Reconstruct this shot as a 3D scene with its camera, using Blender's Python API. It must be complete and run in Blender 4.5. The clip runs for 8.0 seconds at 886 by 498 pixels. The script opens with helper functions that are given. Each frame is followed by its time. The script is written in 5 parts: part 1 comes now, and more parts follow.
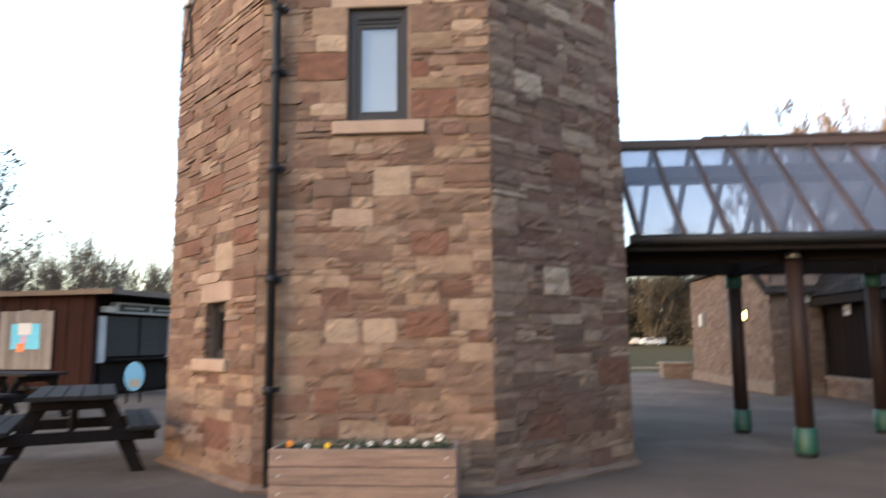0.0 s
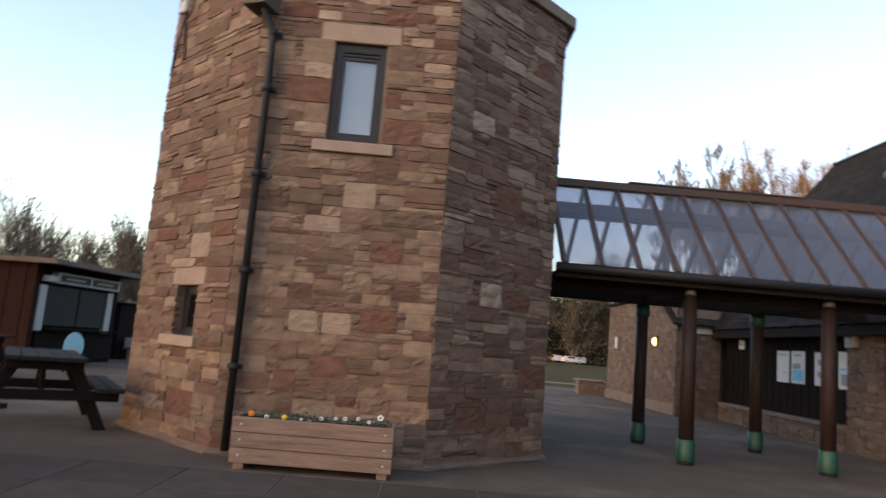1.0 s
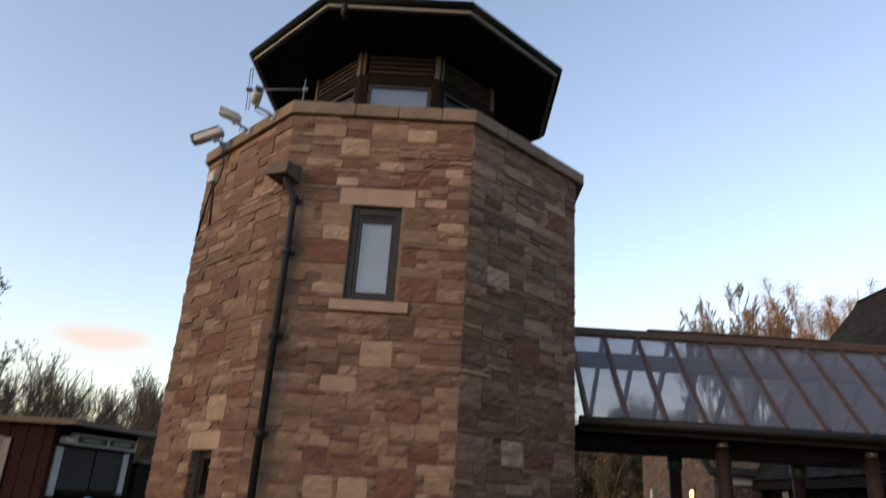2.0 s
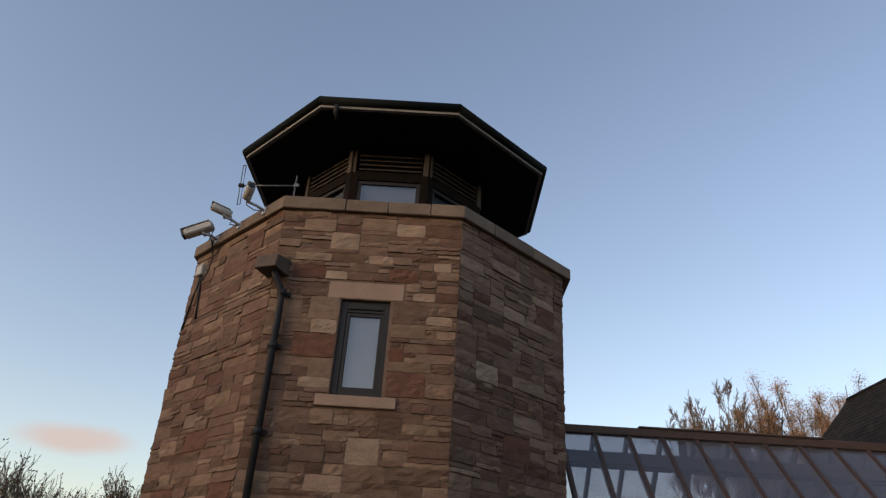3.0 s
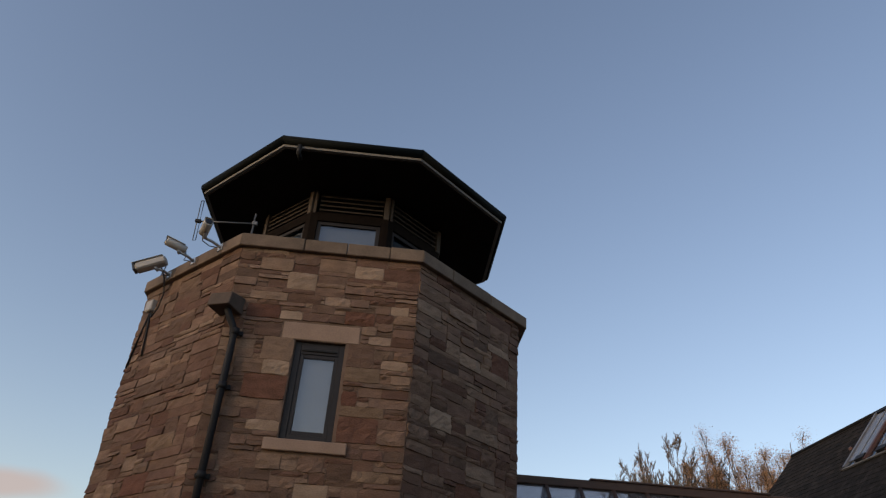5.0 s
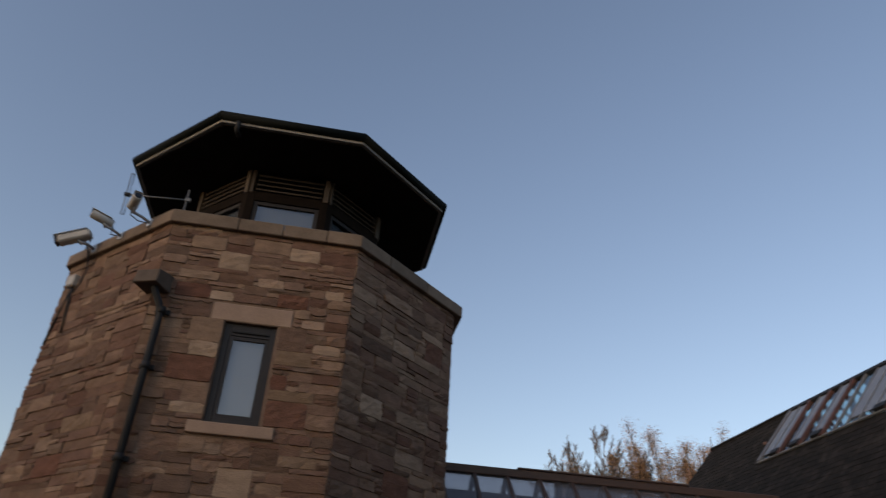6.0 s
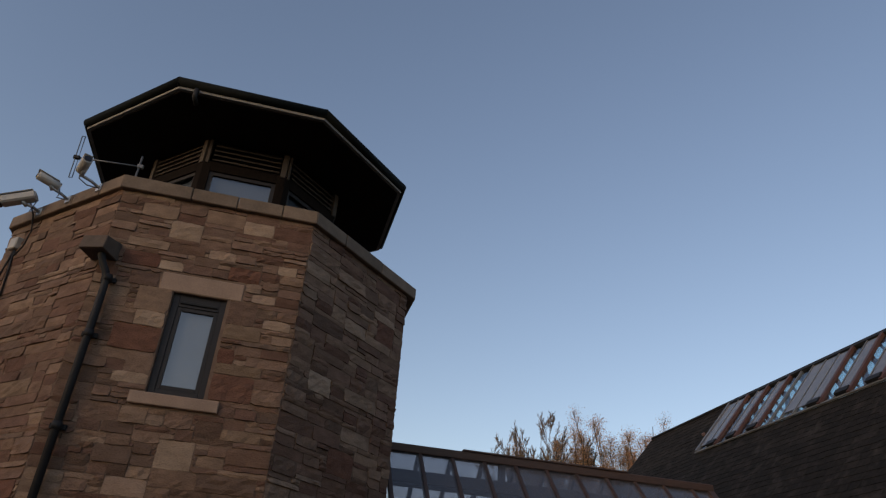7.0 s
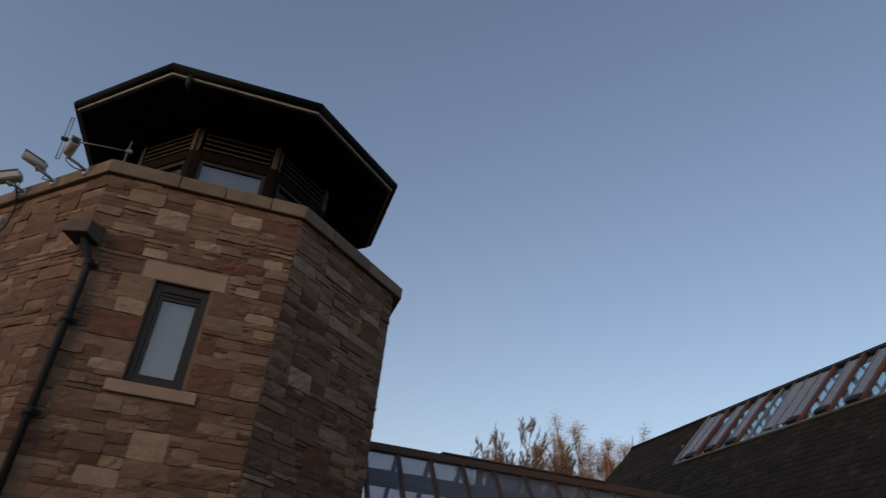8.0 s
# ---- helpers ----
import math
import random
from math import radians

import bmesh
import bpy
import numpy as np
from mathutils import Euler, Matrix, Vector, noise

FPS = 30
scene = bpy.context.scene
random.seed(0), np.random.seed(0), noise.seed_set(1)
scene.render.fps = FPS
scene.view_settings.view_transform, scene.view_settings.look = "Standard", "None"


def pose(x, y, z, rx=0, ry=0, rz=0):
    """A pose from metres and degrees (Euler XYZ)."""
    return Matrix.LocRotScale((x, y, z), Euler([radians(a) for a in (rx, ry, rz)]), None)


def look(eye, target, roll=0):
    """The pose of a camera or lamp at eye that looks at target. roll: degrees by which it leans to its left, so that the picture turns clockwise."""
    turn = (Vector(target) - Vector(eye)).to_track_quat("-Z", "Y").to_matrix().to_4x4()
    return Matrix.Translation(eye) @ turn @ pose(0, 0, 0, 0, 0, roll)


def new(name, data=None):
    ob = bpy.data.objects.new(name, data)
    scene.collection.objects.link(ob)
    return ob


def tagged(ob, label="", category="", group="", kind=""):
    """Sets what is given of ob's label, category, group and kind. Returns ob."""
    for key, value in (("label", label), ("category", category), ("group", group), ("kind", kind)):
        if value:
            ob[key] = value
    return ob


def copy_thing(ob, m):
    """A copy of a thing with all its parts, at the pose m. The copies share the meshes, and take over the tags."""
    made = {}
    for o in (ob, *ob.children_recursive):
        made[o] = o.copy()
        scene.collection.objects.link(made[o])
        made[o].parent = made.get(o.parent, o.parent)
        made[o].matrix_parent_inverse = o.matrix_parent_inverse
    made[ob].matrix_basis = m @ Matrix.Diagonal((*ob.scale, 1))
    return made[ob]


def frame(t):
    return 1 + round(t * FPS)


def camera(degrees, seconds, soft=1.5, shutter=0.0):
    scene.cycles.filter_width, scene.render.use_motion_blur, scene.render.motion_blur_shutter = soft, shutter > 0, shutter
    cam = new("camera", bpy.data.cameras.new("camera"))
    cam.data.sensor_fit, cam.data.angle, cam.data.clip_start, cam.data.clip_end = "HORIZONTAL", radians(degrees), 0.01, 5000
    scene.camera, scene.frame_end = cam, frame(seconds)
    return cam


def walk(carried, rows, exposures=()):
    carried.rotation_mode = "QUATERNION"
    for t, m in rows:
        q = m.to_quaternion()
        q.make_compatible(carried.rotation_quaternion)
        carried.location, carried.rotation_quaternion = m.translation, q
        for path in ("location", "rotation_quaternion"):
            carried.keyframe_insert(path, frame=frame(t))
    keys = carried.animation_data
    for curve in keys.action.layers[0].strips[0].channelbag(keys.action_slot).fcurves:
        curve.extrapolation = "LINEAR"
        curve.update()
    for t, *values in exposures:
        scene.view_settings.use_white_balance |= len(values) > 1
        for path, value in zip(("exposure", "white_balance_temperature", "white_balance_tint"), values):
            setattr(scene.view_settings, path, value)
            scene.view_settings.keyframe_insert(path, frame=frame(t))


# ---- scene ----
cam = camera(65.0, 8.0, soft=1.25, shutter=0.5)
PATH = [
    (0, (1.152, -6.648, 1.407), (1.012, -4.67, 1.665), -0.4),
    (0.2, (1.277, -6.73, 1.444), (1.235, -4.757, 1.772), 0.2),
    (0.4, (1.199, -7.268, 1.45), (1.273, -5.304, 1.818), -1.2),
    (0.5, (1.153, -7.53, 1.434), (1.265, -5.569, 1.808), -1.7),
    (0.6, (1.085, -7.779, 1.403), (1.237, -5.82, 1.776), -2.2),
    (0.8, (1.047, -7.768, 1.33), (1.174, -5.803, 1.678), 0.8),
    (1, (1.005, -7.78, 1.35), (1.049, -5.8, 1.625), 4.8),
    (1.2, (0.972, -7.723, 1.356), (0.969, -5.745, 1.654), 7.0),
    (1.5, (0.969, -7.757, 1.416), (0.87, -5.807, 1.848), 6.1),
    (1.8, (1.032, -7.82, 1.478), (0.941, -5.913, 2.075), 5.2),
    (2, (1.068, -7.842, 1.475), (1.019, -5.959, 2.146), 3.9),
    (2.2, (1.076, -7.871, 1.478), (1.041, -6.028, 2.254), 3.4),
    (3.3, (1.015, -7.842, 1.42), (1.011, -6.079, 2.364), 4.3),
    (3.5, (1.006, -7.838, 1.416), (1.034, -6.087, 2.382), 4.5),
    (4, (1.016, -7.846, 1.42), (1.085, -6.118, 2.425), 4.3),
    (5.5, (1.019, -7.828, 1.416), (1.146, -6.134, 2.472), 3.8),
    (6, (1.066, -7.789, 1.425), (1.324, -6.095, 2.456), 3.6),
    (6.5, (1.096, -7.785, 1.412), (1.469, -6.109, 2.437), 4.0),
    (7, (1.1, -7.801, 1.407), (1.482, -6.109, 2.404), 4.4),
    (7.5, (1.084, -7.81, 1.414), (1.438, -6.11, 2.407), 5.2),
    (7.7, (1.092, -7.782, 1.458), (1.45, -6.079, 2.443), 5.9),
    (8, (1.121, -7.761, 1.455), (1.532, -6.077, 2.454), 6.7),
]
EXPO = [(0, 2.8, 7150, 18), (0.6, 2.22, 7150, 20), (1.0, 2.0, 7300, 21), (1.5, 1.83, 7550, 22), (2.2, 1.38, 7700, 22), (3.3, 0.93, 7500, 22), (5.5, 0.70, 7350, 21), (8.0, 0.44, 7350, 21)]
walk(cam, [(t, look(e, g, r)) for t, e, g, r in PATH], EXPO)

# ---- world, sun ----
SUN_AZ = radians(-124)       # from +y, clockwise positive: low in the south-west, behind the camera
SUN_EL = radians(11)
world = bpy.data.worlds.new("dusk_sky")
scene.world = world
world.use_nodes = True
wn, wl = world.node_tree.nodes, world.node_tree.links
bg = wn["Background"]
sky = wn.new("ShaderNodeTexSky")
sky.sky_type = "NISHITA"
sky.sun_disc = False
sky.sun_elevation = SUN_EL
sky.sun_rotation = SUN_AZ
sky.altitude = 60
sky.air_density = 1.0
sky.dust_density = 1.5
sky.ozone_density = 1.6
# one lens-shaped cloud low in the north-west
geo = wn.new("ShaderNodeTexCoord")
mp = wn.new("ShaderNodeMapping")
mp.vector_type = "TEXTURE"
mp.inputs["Location"].default_value = (-0.4430, 0.8806, 0.1690)
mp.inputs["Rotation"].default_value = (0, radians(-1.5), radians(27))
mp.inputs["Scale"].default_value = (0.076, 0.07, 0.0195)
nz = wn.new("ShaderNodeTexNoise")
nz.inputs["Scale"].default_value = 14
add = wn.new("ShaderNodeMixRGB")
add.blend_type = "ADD"
add.inputs[0].default_value = 0.012
ln = wn.new("ShaderNodeVectorMath")
ln.operation = "LENGTH"
ramp = wn.new("ShaderNodeMapRange")
ramp.interpolation_type = "SMOOTHSTEP"
ramp.inputs["From Min"].default_value = 1.15
ramp.inputs["From Max"].default_value = 0.35
ramp.inputs["To Max"].default_value = 0.82
tint = wn.new("ShaderNodeMixRGB")
tint.inputs[2].default_value = (2.05, 1.86, 1.80, 1)
wl.new(geo.outputs["Generated"], nz.inputs["Vector"])
wl.new(geo.outputs["Generated"], add.inputs[1])
wl.new(nz.outputs["Color"], add.inputs[2])
wl.new(add.outputs[0], mp.inputs["Vector"])
wl.new(mp.outputs["Vector"], ln.inputs[0])
wl.new(ln.outputs["Value"], ramp.inputs["Value"])
wl.new(ramp.outputs["Result"], tint.inputs[0])
wl.new(sky.outputs["Color"], tint.inputs[1])
wl.new(tint.outputs[0], bg.inputs["Color"])
bg.inputs["Strength"].default_value = 0.15

sun = new("sun", bpy.data.lights.new("sun", "SUN"))
sun.data.energy = 0.02
sun.data.angle = radians(25)
sun.data.color = (1.0, 0.86, 0.74)
sd = Vector((math.sin(SUN_AZ) * math.cos(SUN_EL), math.cos(SUN_AZ) * math.cos(SUN_EL), math.sin(SUN_EL)))
sun.matrix_world = look(sd * 60, (0, 0, 0))


# ---- materials ----
def mat(name, col, rough=0.6, metal=0.0, var=0.25, scale=6.0, bump=0.2, fine=60.0, spec=0.5, random_var=0.0, island=False, ramp_cols=None, stretch=(1, 1, 1), patch=None):
    """A procedural surface: base colour with coarse stains and fine grain, bump from both; ramp_cols vary it piece by piece."""
    m = bpy.data.materials.new(name)
    m.use_nodes = True
    n, l = m.node_tree.nodes, m.node_tree.links
    b = n["Principled BSDF"]
    b.inputs["Roughness"].default_value = rough
    b.inputs["Metallic"].default_value = metal
    b.inputs["Specular IOR Level"].default_value = spec
    tc = n.new("ShaderNodeTexCoord")
    sm = n.new("ShaderNodeMapping")
    sm.inputs["Scale"].default_value = stretch
    l.new(tc.outputs["Object"], sm.inputs["Vector"])
    big = n.new("ShaderNodeTexNoise")
    big.inputs["Scale"].default_value = scale
    big.inputs["Detail"].default_value = 5
    small = n.new("ShaderNodeTexNoise")
    small.inputs["Scale"].default_value = fine
    small.inputs["Detail"].default_value = 6
    l.new(sm.outputs["Vector"], big.inputs["Vector"])
    l.new(sm.outputs["Vector"], small.inputs["Vector"])
    if ramp_cols:
        cr = n.new("ShaderNodeValToRGB")
        cr.color_ramp.interpolation = "LINEAR"
        while len(cr.color_ramp.elements) < len(ramp_cols):
            cr.color_ramp.elements.new(0.5)
        for i, c in enumerate(ramp_cols):
            cr.color_ramp.elements[i].position = i / (len(ramp_cols) - 1)
            cr.color_ramp.elements[i].color = (*c, 1)
        if island:
            rnd = n.new("ShaderNodeNewGeometry")
            l.new(rnd.outputs["Random Per Island"], cr.inputs[0])
        else:
            rnd = n.new("ShaderNodeObjectInfo")
            l.new(rnd.outputs["Random"], cr.inputs[0])
        base = cr.outputs[0]
    else:
        rgb = n.new("ShaderNodeRGB")
        rgb.outputs[0].default_value = (*col, 1)
        base = rgb.outputs[0]
    if patch:
        # iron-stained patches: colour, strength, size
        pn = n.new("ShaderNodeTexNoise")
        pn.inputs["Scale"].default_value = patch[2]
        pn.inputs["Detail"].default_value = 6
        pn.inputs["Roughness"].default_value = 0.7
        l.new(sm.outputs["Vector"], pn.inputs["Vector"])
        pr = n.new("ShaderNodeMapRange")
        pr.inputs["From Min"].default_value = 0.52
        pr.inputs["From Max"].default_value = 0.68
        pr.inputs["To Max"].default_value = patch[1]
        l.new(pn.outputs["Fac"], pr.inputs["Value"])
        pm = n.new("ShaderNodeMixRGB")
        pm.inputs[2].default_value = (*patch[0], 1)
        l.new(pr.outputs["Result"], pm.inputs[0])
        l.new(base, pm.inputs[1])
        base = pm.outputs[0]
    mixn = n.new("ShaderNodeMath")
    mixn.operation = "ADD"
    half = n.new("ShaderNodeMath")
    half.operation = "MULTIPLY"
    half.inputs[1].default_value = 0.6
    l.new(small.outputs["Fac"], half.inputs[0])
    l.new(big.outputs["Fac"], mixn.inputs[0])
    l.new(half.outputs[0], mixn.inputs[1])
    mr = n.new("ShaderNodeMapRange")
    mr.inputs["From Min"].default_value = 0.45
    mr.inputs["From Max"].default_value = 1.15
    mr.inputs["To Min"].default_value = 1 - var
    mr.inputs["To Max"].default_value = 1 + var
    l.new(mixn.outputs[0], mr.inputs["Value"])
    mul = n.new("ShaderNodeVectorMath")
    mul.operation = "SCALE"
    l.new(base, mul.inputs[0])
    l.new(mr.outputs["Result"], mul.inputs["Scale"])
    l.new(mul.outputs["Vector"], b.inputs["Base Color"])
    if bump:
        bp = n.new("ShaderNodeBump")
        bp.inputs["Strength"].default_value = bump
        bp.inputs["Distance"].default_value = 0.02
        l.new(mixn.outputs[0], bp.inputs["Height"])
        l.new(bp.outputs["Normal"], b.inputs["Normal"])
    return m


STONES = [(0.101, 0.063, 0.046), (0.176, 0.110, 0.077), (0.236, 0.155, 0.108), (0.140, 0.077, 0.057), (0.191, 0.119, 0.086), (0.270, 0.183, 0.128), (0.162, 0.097, 0.068), (0.119, 0.063, 0.045), (0.216, 0.135, 0.097), (0.117, 0.076, 0.056), (0.293, 0.203, 0.144)]
M_STONE = mat("sandstone", None, 0.9, var=0.34, scale=5, bump=0.65, fine=48, patch=((0.13, 0.070, 0.050), 0.45, 3.2), ramp_cols=STONES, stretch=(1, 1, 1.8), spec=0.2)
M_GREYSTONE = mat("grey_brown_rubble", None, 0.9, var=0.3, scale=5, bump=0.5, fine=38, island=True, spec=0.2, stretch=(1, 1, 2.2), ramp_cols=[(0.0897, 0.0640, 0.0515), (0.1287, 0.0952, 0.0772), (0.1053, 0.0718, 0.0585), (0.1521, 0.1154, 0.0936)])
M_STONE_I = mat("sandstone_rubble", None, 0.9, var=0.34, scale=5, bump=0.65, fine=48, patch=((0.13, 0.070, 0.050), 0.45, 3.2), ramp_cols=STONES, island=True, stretch=(1, 1, 1.8), spec=0.2)
M_RED = mat("red_sandstone", None, 0.9, var=0.36, scale=6, bump=0.65, fine=48, stretch=(1, 1, 1.8), spec=0.2, ramp_cols=[(0.126, 0.057, 0.039), (0.158, 0.077, 0.052), (0.140, 0.074, 0.054)])
M_PALE = mat("pale_sandstone", None, 0.9, var=0.28, scale=5, bump=0.6, fine=48, stretch=(1, 1, 1.8), spec=0.2, ramp_cols=[(0.270, 0.194, 0.140), (0.333, 0.239, 0.171), (0.297, 0.203, 0.149)])
M_TAN = mat("tan_sandstone", None, 0.9, var=0.32, scale=5, bump=0.6, fine=48, stretch=(1, 1, 1.8), spec=0.2, ramp_cols=[(0.194, 0.131, 0.088), (0.239, 0.162, 0.113), (0.211, 0.135, 0.097)])
M_BROWN = mat("brown_sandstone", None, 0.9, var=0.34, scale=5, bump=0.6, fine=48, stretch=(1, 1, 1.8), spec=0.2, ramp_cols=[(0.117, 0.074, 0.052), (0.153, 0.097, 0.070), (0.135, 0.081, 0.059)])
KINDS = {"red": M_RED, "pale": M_PALE, "tan": M_TAN, "brown": M_BROWN}
M_DRESSED = mat("dressed_sandstone", (0.315, 0.222, 0.168), 0.85, var=0.2, scale=4, bump=0.2, fine=60, spec=0.25)
M_COPING = mat("coping_stone", None, 0.85, var=0.28, scale=4, bump=0.25, fine=50, spec=0.25, ramp_cols=[(0.150, 0.112, 0.084), (0.20, 0.148, 0.110)])
M_MORTAR = mat("mortar", (0.185, 0.127, 0.095), 0.95, var=0.25, scale=8, bump=0.3, fine=90, spec=0.15)
M_DULLMORTAR = mat("dull_mortar", (0.1445, 0.1148, 0.0978), 0.95, var=0.3, scale=6, bump=0.3, fine=60, spec=0.15)
M_BLACK = mat("black_paint", (0.0120, 0.0126, 0.0144), 0.6, spec=0.3, var=0.25, scale=9, bump=0.05)
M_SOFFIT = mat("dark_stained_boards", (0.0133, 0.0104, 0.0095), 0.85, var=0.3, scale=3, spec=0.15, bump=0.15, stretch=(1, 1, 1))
M_FRAME = mat("dark_grey_window_frame", (0.017, 0.0145, 0.0155), 0.5, spec=0.35, var=0.15, scale=8, bump=0.03)
M_BROWNWOOD = mat("brown_stained_wood", (0.068, 0.038, 0.028), 0.6, var=0.3, scale=6, bump=0.15, stretch=(1, 6, 6))
M_POST = mat("dark_brown_post", (0.027, 0.0150, 0.0125), 0.6, spec=0.25, var=0.3, scale=6, bump=0.1, stretch=(4, 4, 0.6))
M_GREEN = mat("green_paint", (0.008, 0.060, 0.040), 0.5, var=0.25, scale=12, bump=0.08)
M_STEEL = mat("galvanised_steel", (0.42, 0.43, 0.44), 0.45, metal=0.7, var=0.2, scale=14, bump=0.05)
M_SLATE = mat("slate", None, 0.9, spec=0.12, var=0.45, scale=9, bump=0.35, fine=70, patch=((0.060, 0.054, 0.048), 0.45, 2.2), ramp_cols=[(0.011, 0.0095, 0.0085), (0.017, 0.0143, 0.0128), (0.014, 0.0118, 0.0105), (0.023, 0.0195, 0.0173)])
M_SLATE_I = mat("slate_courses", None, 0.9, spec=0.12, var=0.45, scale=9, bump=0.35, fine=70, patch=((0.060, 0.054, 0.048), 0.45, 2.2), island=True, ramp_cols=[(0.011, 0.0095, 0.0085), (0.017, 0.0143, 0.0128), (0.014, 0.0118, 0.0105), (0.023, 0.0195, 0.0173)])
M_ASPHALT = mat("asphalt", (0.116, 0.086, 0.066), 0.95, spec=0.10, patch=((0.22, 0.168, 0.130), 0.75, 0.25), var=0.35, scale=0.7, bump=0.4, fine=140)
M_GRASS = mat("grass_ground", (0.068, 0.052, 0.024), 1.0, spec=0.03, var=0.4, scale=1.5, bump=0.5, fine=60)
M_SLAB = mat("concrete_slab", None, 0.95, spec=0.12, var=0.3, scale=3, bump=0.2, fine=90, ramp_cols=[(0.080, 0.060, 0.047), (0.090, 0.068, 0.054), (0.072, 0.054, 0.043)])
M_WHITE = mat("white_paint", (0.62, 0.63, 0.64), 0.5, var=0.15, scale=7, bump=0.05)
M_BLIND = mat("pale_blind", (0.33, 0.355, 0.37), 0.8, var=0.06, scale=3, bump=0.0)
# near-black colour that stands in for the shade of unlit interiors
M_DARK = mat("unlit_interior_dark", (0.02, 0.02, 0.02), 0.9, var=0.1, bump=0.0)
M_BOARD = mat("dark_brown_cladding", (0.010, 0.007, 0.006), 0.9, spec=0.1, var=0.35, scale=5, bump=0.15, stretch=(3, 3, 0.5))


def glass(name, col, gloss=0.16, rough=0.02, haze=0.0):
    m = bpy.data.materials.new(name)
    m.use_nodes = True
    n, l = m.node_tree.nodes, m.node_tree.links
    n.remove(n["Principled BSDF"])
    out = n["Material Output"]
    tr = n.new("ShaderNodeBsdfTransparent")
    tr.inputs["Color"].default_value = (*col, 1)
    gl = n.new("ShaderNodeBsdfGlossy")
    gl.inputs["Roughness"].default_value = rough
    fr = n.new("ShaderNodeLayerWeight")
    pw = n.new("ShaderNodeMath")
    pw.operation = "POWER"
    pw.inputs[1].default_value = 4.0
    ad = n.new("ShaderNodeMath")
    ad.operation = "MULTIPLY_ADD"
    ad.inputs[1].default_value = 0.7
    ad.inputs[2].default_value = gloss
    ad.use_clamp = True
    mx = n.new("ShaderNodeMixShader")
    l.new(fr.outputs["Facing"], pw.inputs[0])
    l.new(pw.outputs[0], ad.inputs[0])
    l.new(ad.outputs[0], mx.inputs[0])
    l.new(tr.outputs[0], mx.inputs[1])
    l.new(gl.outputs[0], mx.inputs[2])
    last = mx.outputs[0]
    if haze:
        # a thin film of dirt
        df = n.new("ShaderNodeBsdfDiffuse")
        df.inputs["Color"].default_value = (0.47, 0.46, 0.48, 1)
        tl = n.new("ShaderNodeBsdfTranslucent")
        tl.inputs["Color"].default_value = (0.56, 0.55, 0.59, 1)
        m2, m3 = n.new("ShaderNodeMixShader"), n.new("ShaderNodeMixShader")
        m3.inputs[0].default_value = haze
        l.new(df.outputs[0], m2.inputs[1])
        l.new(tl.outputs[0], m2.inputs[2])
        l.new(last, m3.inputs[1])
        l.new(m2.outputs[0], m3.inputs[2])
        last = m3.outputs[0]
    l.new(last, out.inputs["Surface"])
    return m


M_GLASS = glass("window_glass", (0.72, 0.76, 0.80), 0.10)
M_CANOPY = glass("tinted_glazing", (0.77, 0.765, 0.79), 0.07, 0.10, haze=0.12)
M_SKYGLASS = glass("rooflight_glass", (0.84, 0.94, 0.96), 0.10)


# ---- mesh helpers ----
def part(name, bm, material, parent=None, label=""):
    me = bpy.data.meshes.new(name)
    bm.to_mesh(me)
    bm.free()
    for m in (material if isinstance(material, (list, tuple)) else [material]):
        me.materials.append(m)
    ob = new(name, me)
    if parent is not None:
        ob.parent = parent
    if label:
        ob["label"] = label
    return ob


def thing(name, label, category, group="", kind="", at=None):
    ob = new(name)
    ob.empty_display_size = 0.2
    if at is not None:
        ob.matrix_world = at
    return tagged(ob, label, category, group, kind)


def add_box(bm, x0, x1, y0, y1, z0, z1, m=None, bevel=0.0):
    r = bmesh.ops.create_cube(bm, size=1, matrix=Matrix.Translation(((x0 + x1) / 2, (y0 + y1) / 2, (z0 + z1) / 2)) @ Matrix.Diagonal((x1 - x0, y1 - y0, z1 - z0, 1)))
    vs = r["verts"]
    if bevel:
        es = list({e for v in vs for e in v.link_edges})
        rb = bmesh.ops.bevel(bm, geom=es, offset=bevel, segments=1, affect="EDGES")
        vs = list({v for f in rb["faces"] for v in f.verts} | {v for v in vs if v.is_valid})
    if m is not None:
        bmesh.ops.transform(bm, matrix=m, verts=vs)
    return vs


def box(x0, x1, y0, y1, z0, z1, m=None, bevel=0.004):
    bm = bmesh.new()
    add_box(bm, x0, x1, y0, y1, z0, z1, m, bevel)
    return bm


def tube(points, radius, sides=10, bm=None):
    """A round bar along points; radius one number or one for each point."""
    bm = bm or bmesh.new()
    rings = []
    pts = [Vector(p) for p in points]
    rad = radius if isinstance(radius, (list, tuple)) else [radius] * len(pts)
    for i, p in enumerate(pts):
        d = (pts[min(i + 1, len(pts) - 1)] - pts[max(i - 1, 0)]).normalized()
        q = d.to_track_quat("Z", "Y").to_matrix()
        rings.append([bm.verts.new(p + q @ Vector((math.cos(a) * rad[i], math.sin(a) * rad[i], 0))) for a in [2 * math.pi * k / sides for k in range(sides)]])
    for a, b in zip(rings, rings[1:]):
        for k in range(sides):
            f = bm.faces.new((a[k], a[(k + 1) % sides], b[(k + 1) % sides], b[k]))
            f.smooth = True
    bm.faces.new(rings[0][::-1])
    bm.faces.new(rings[-1])
    return bm


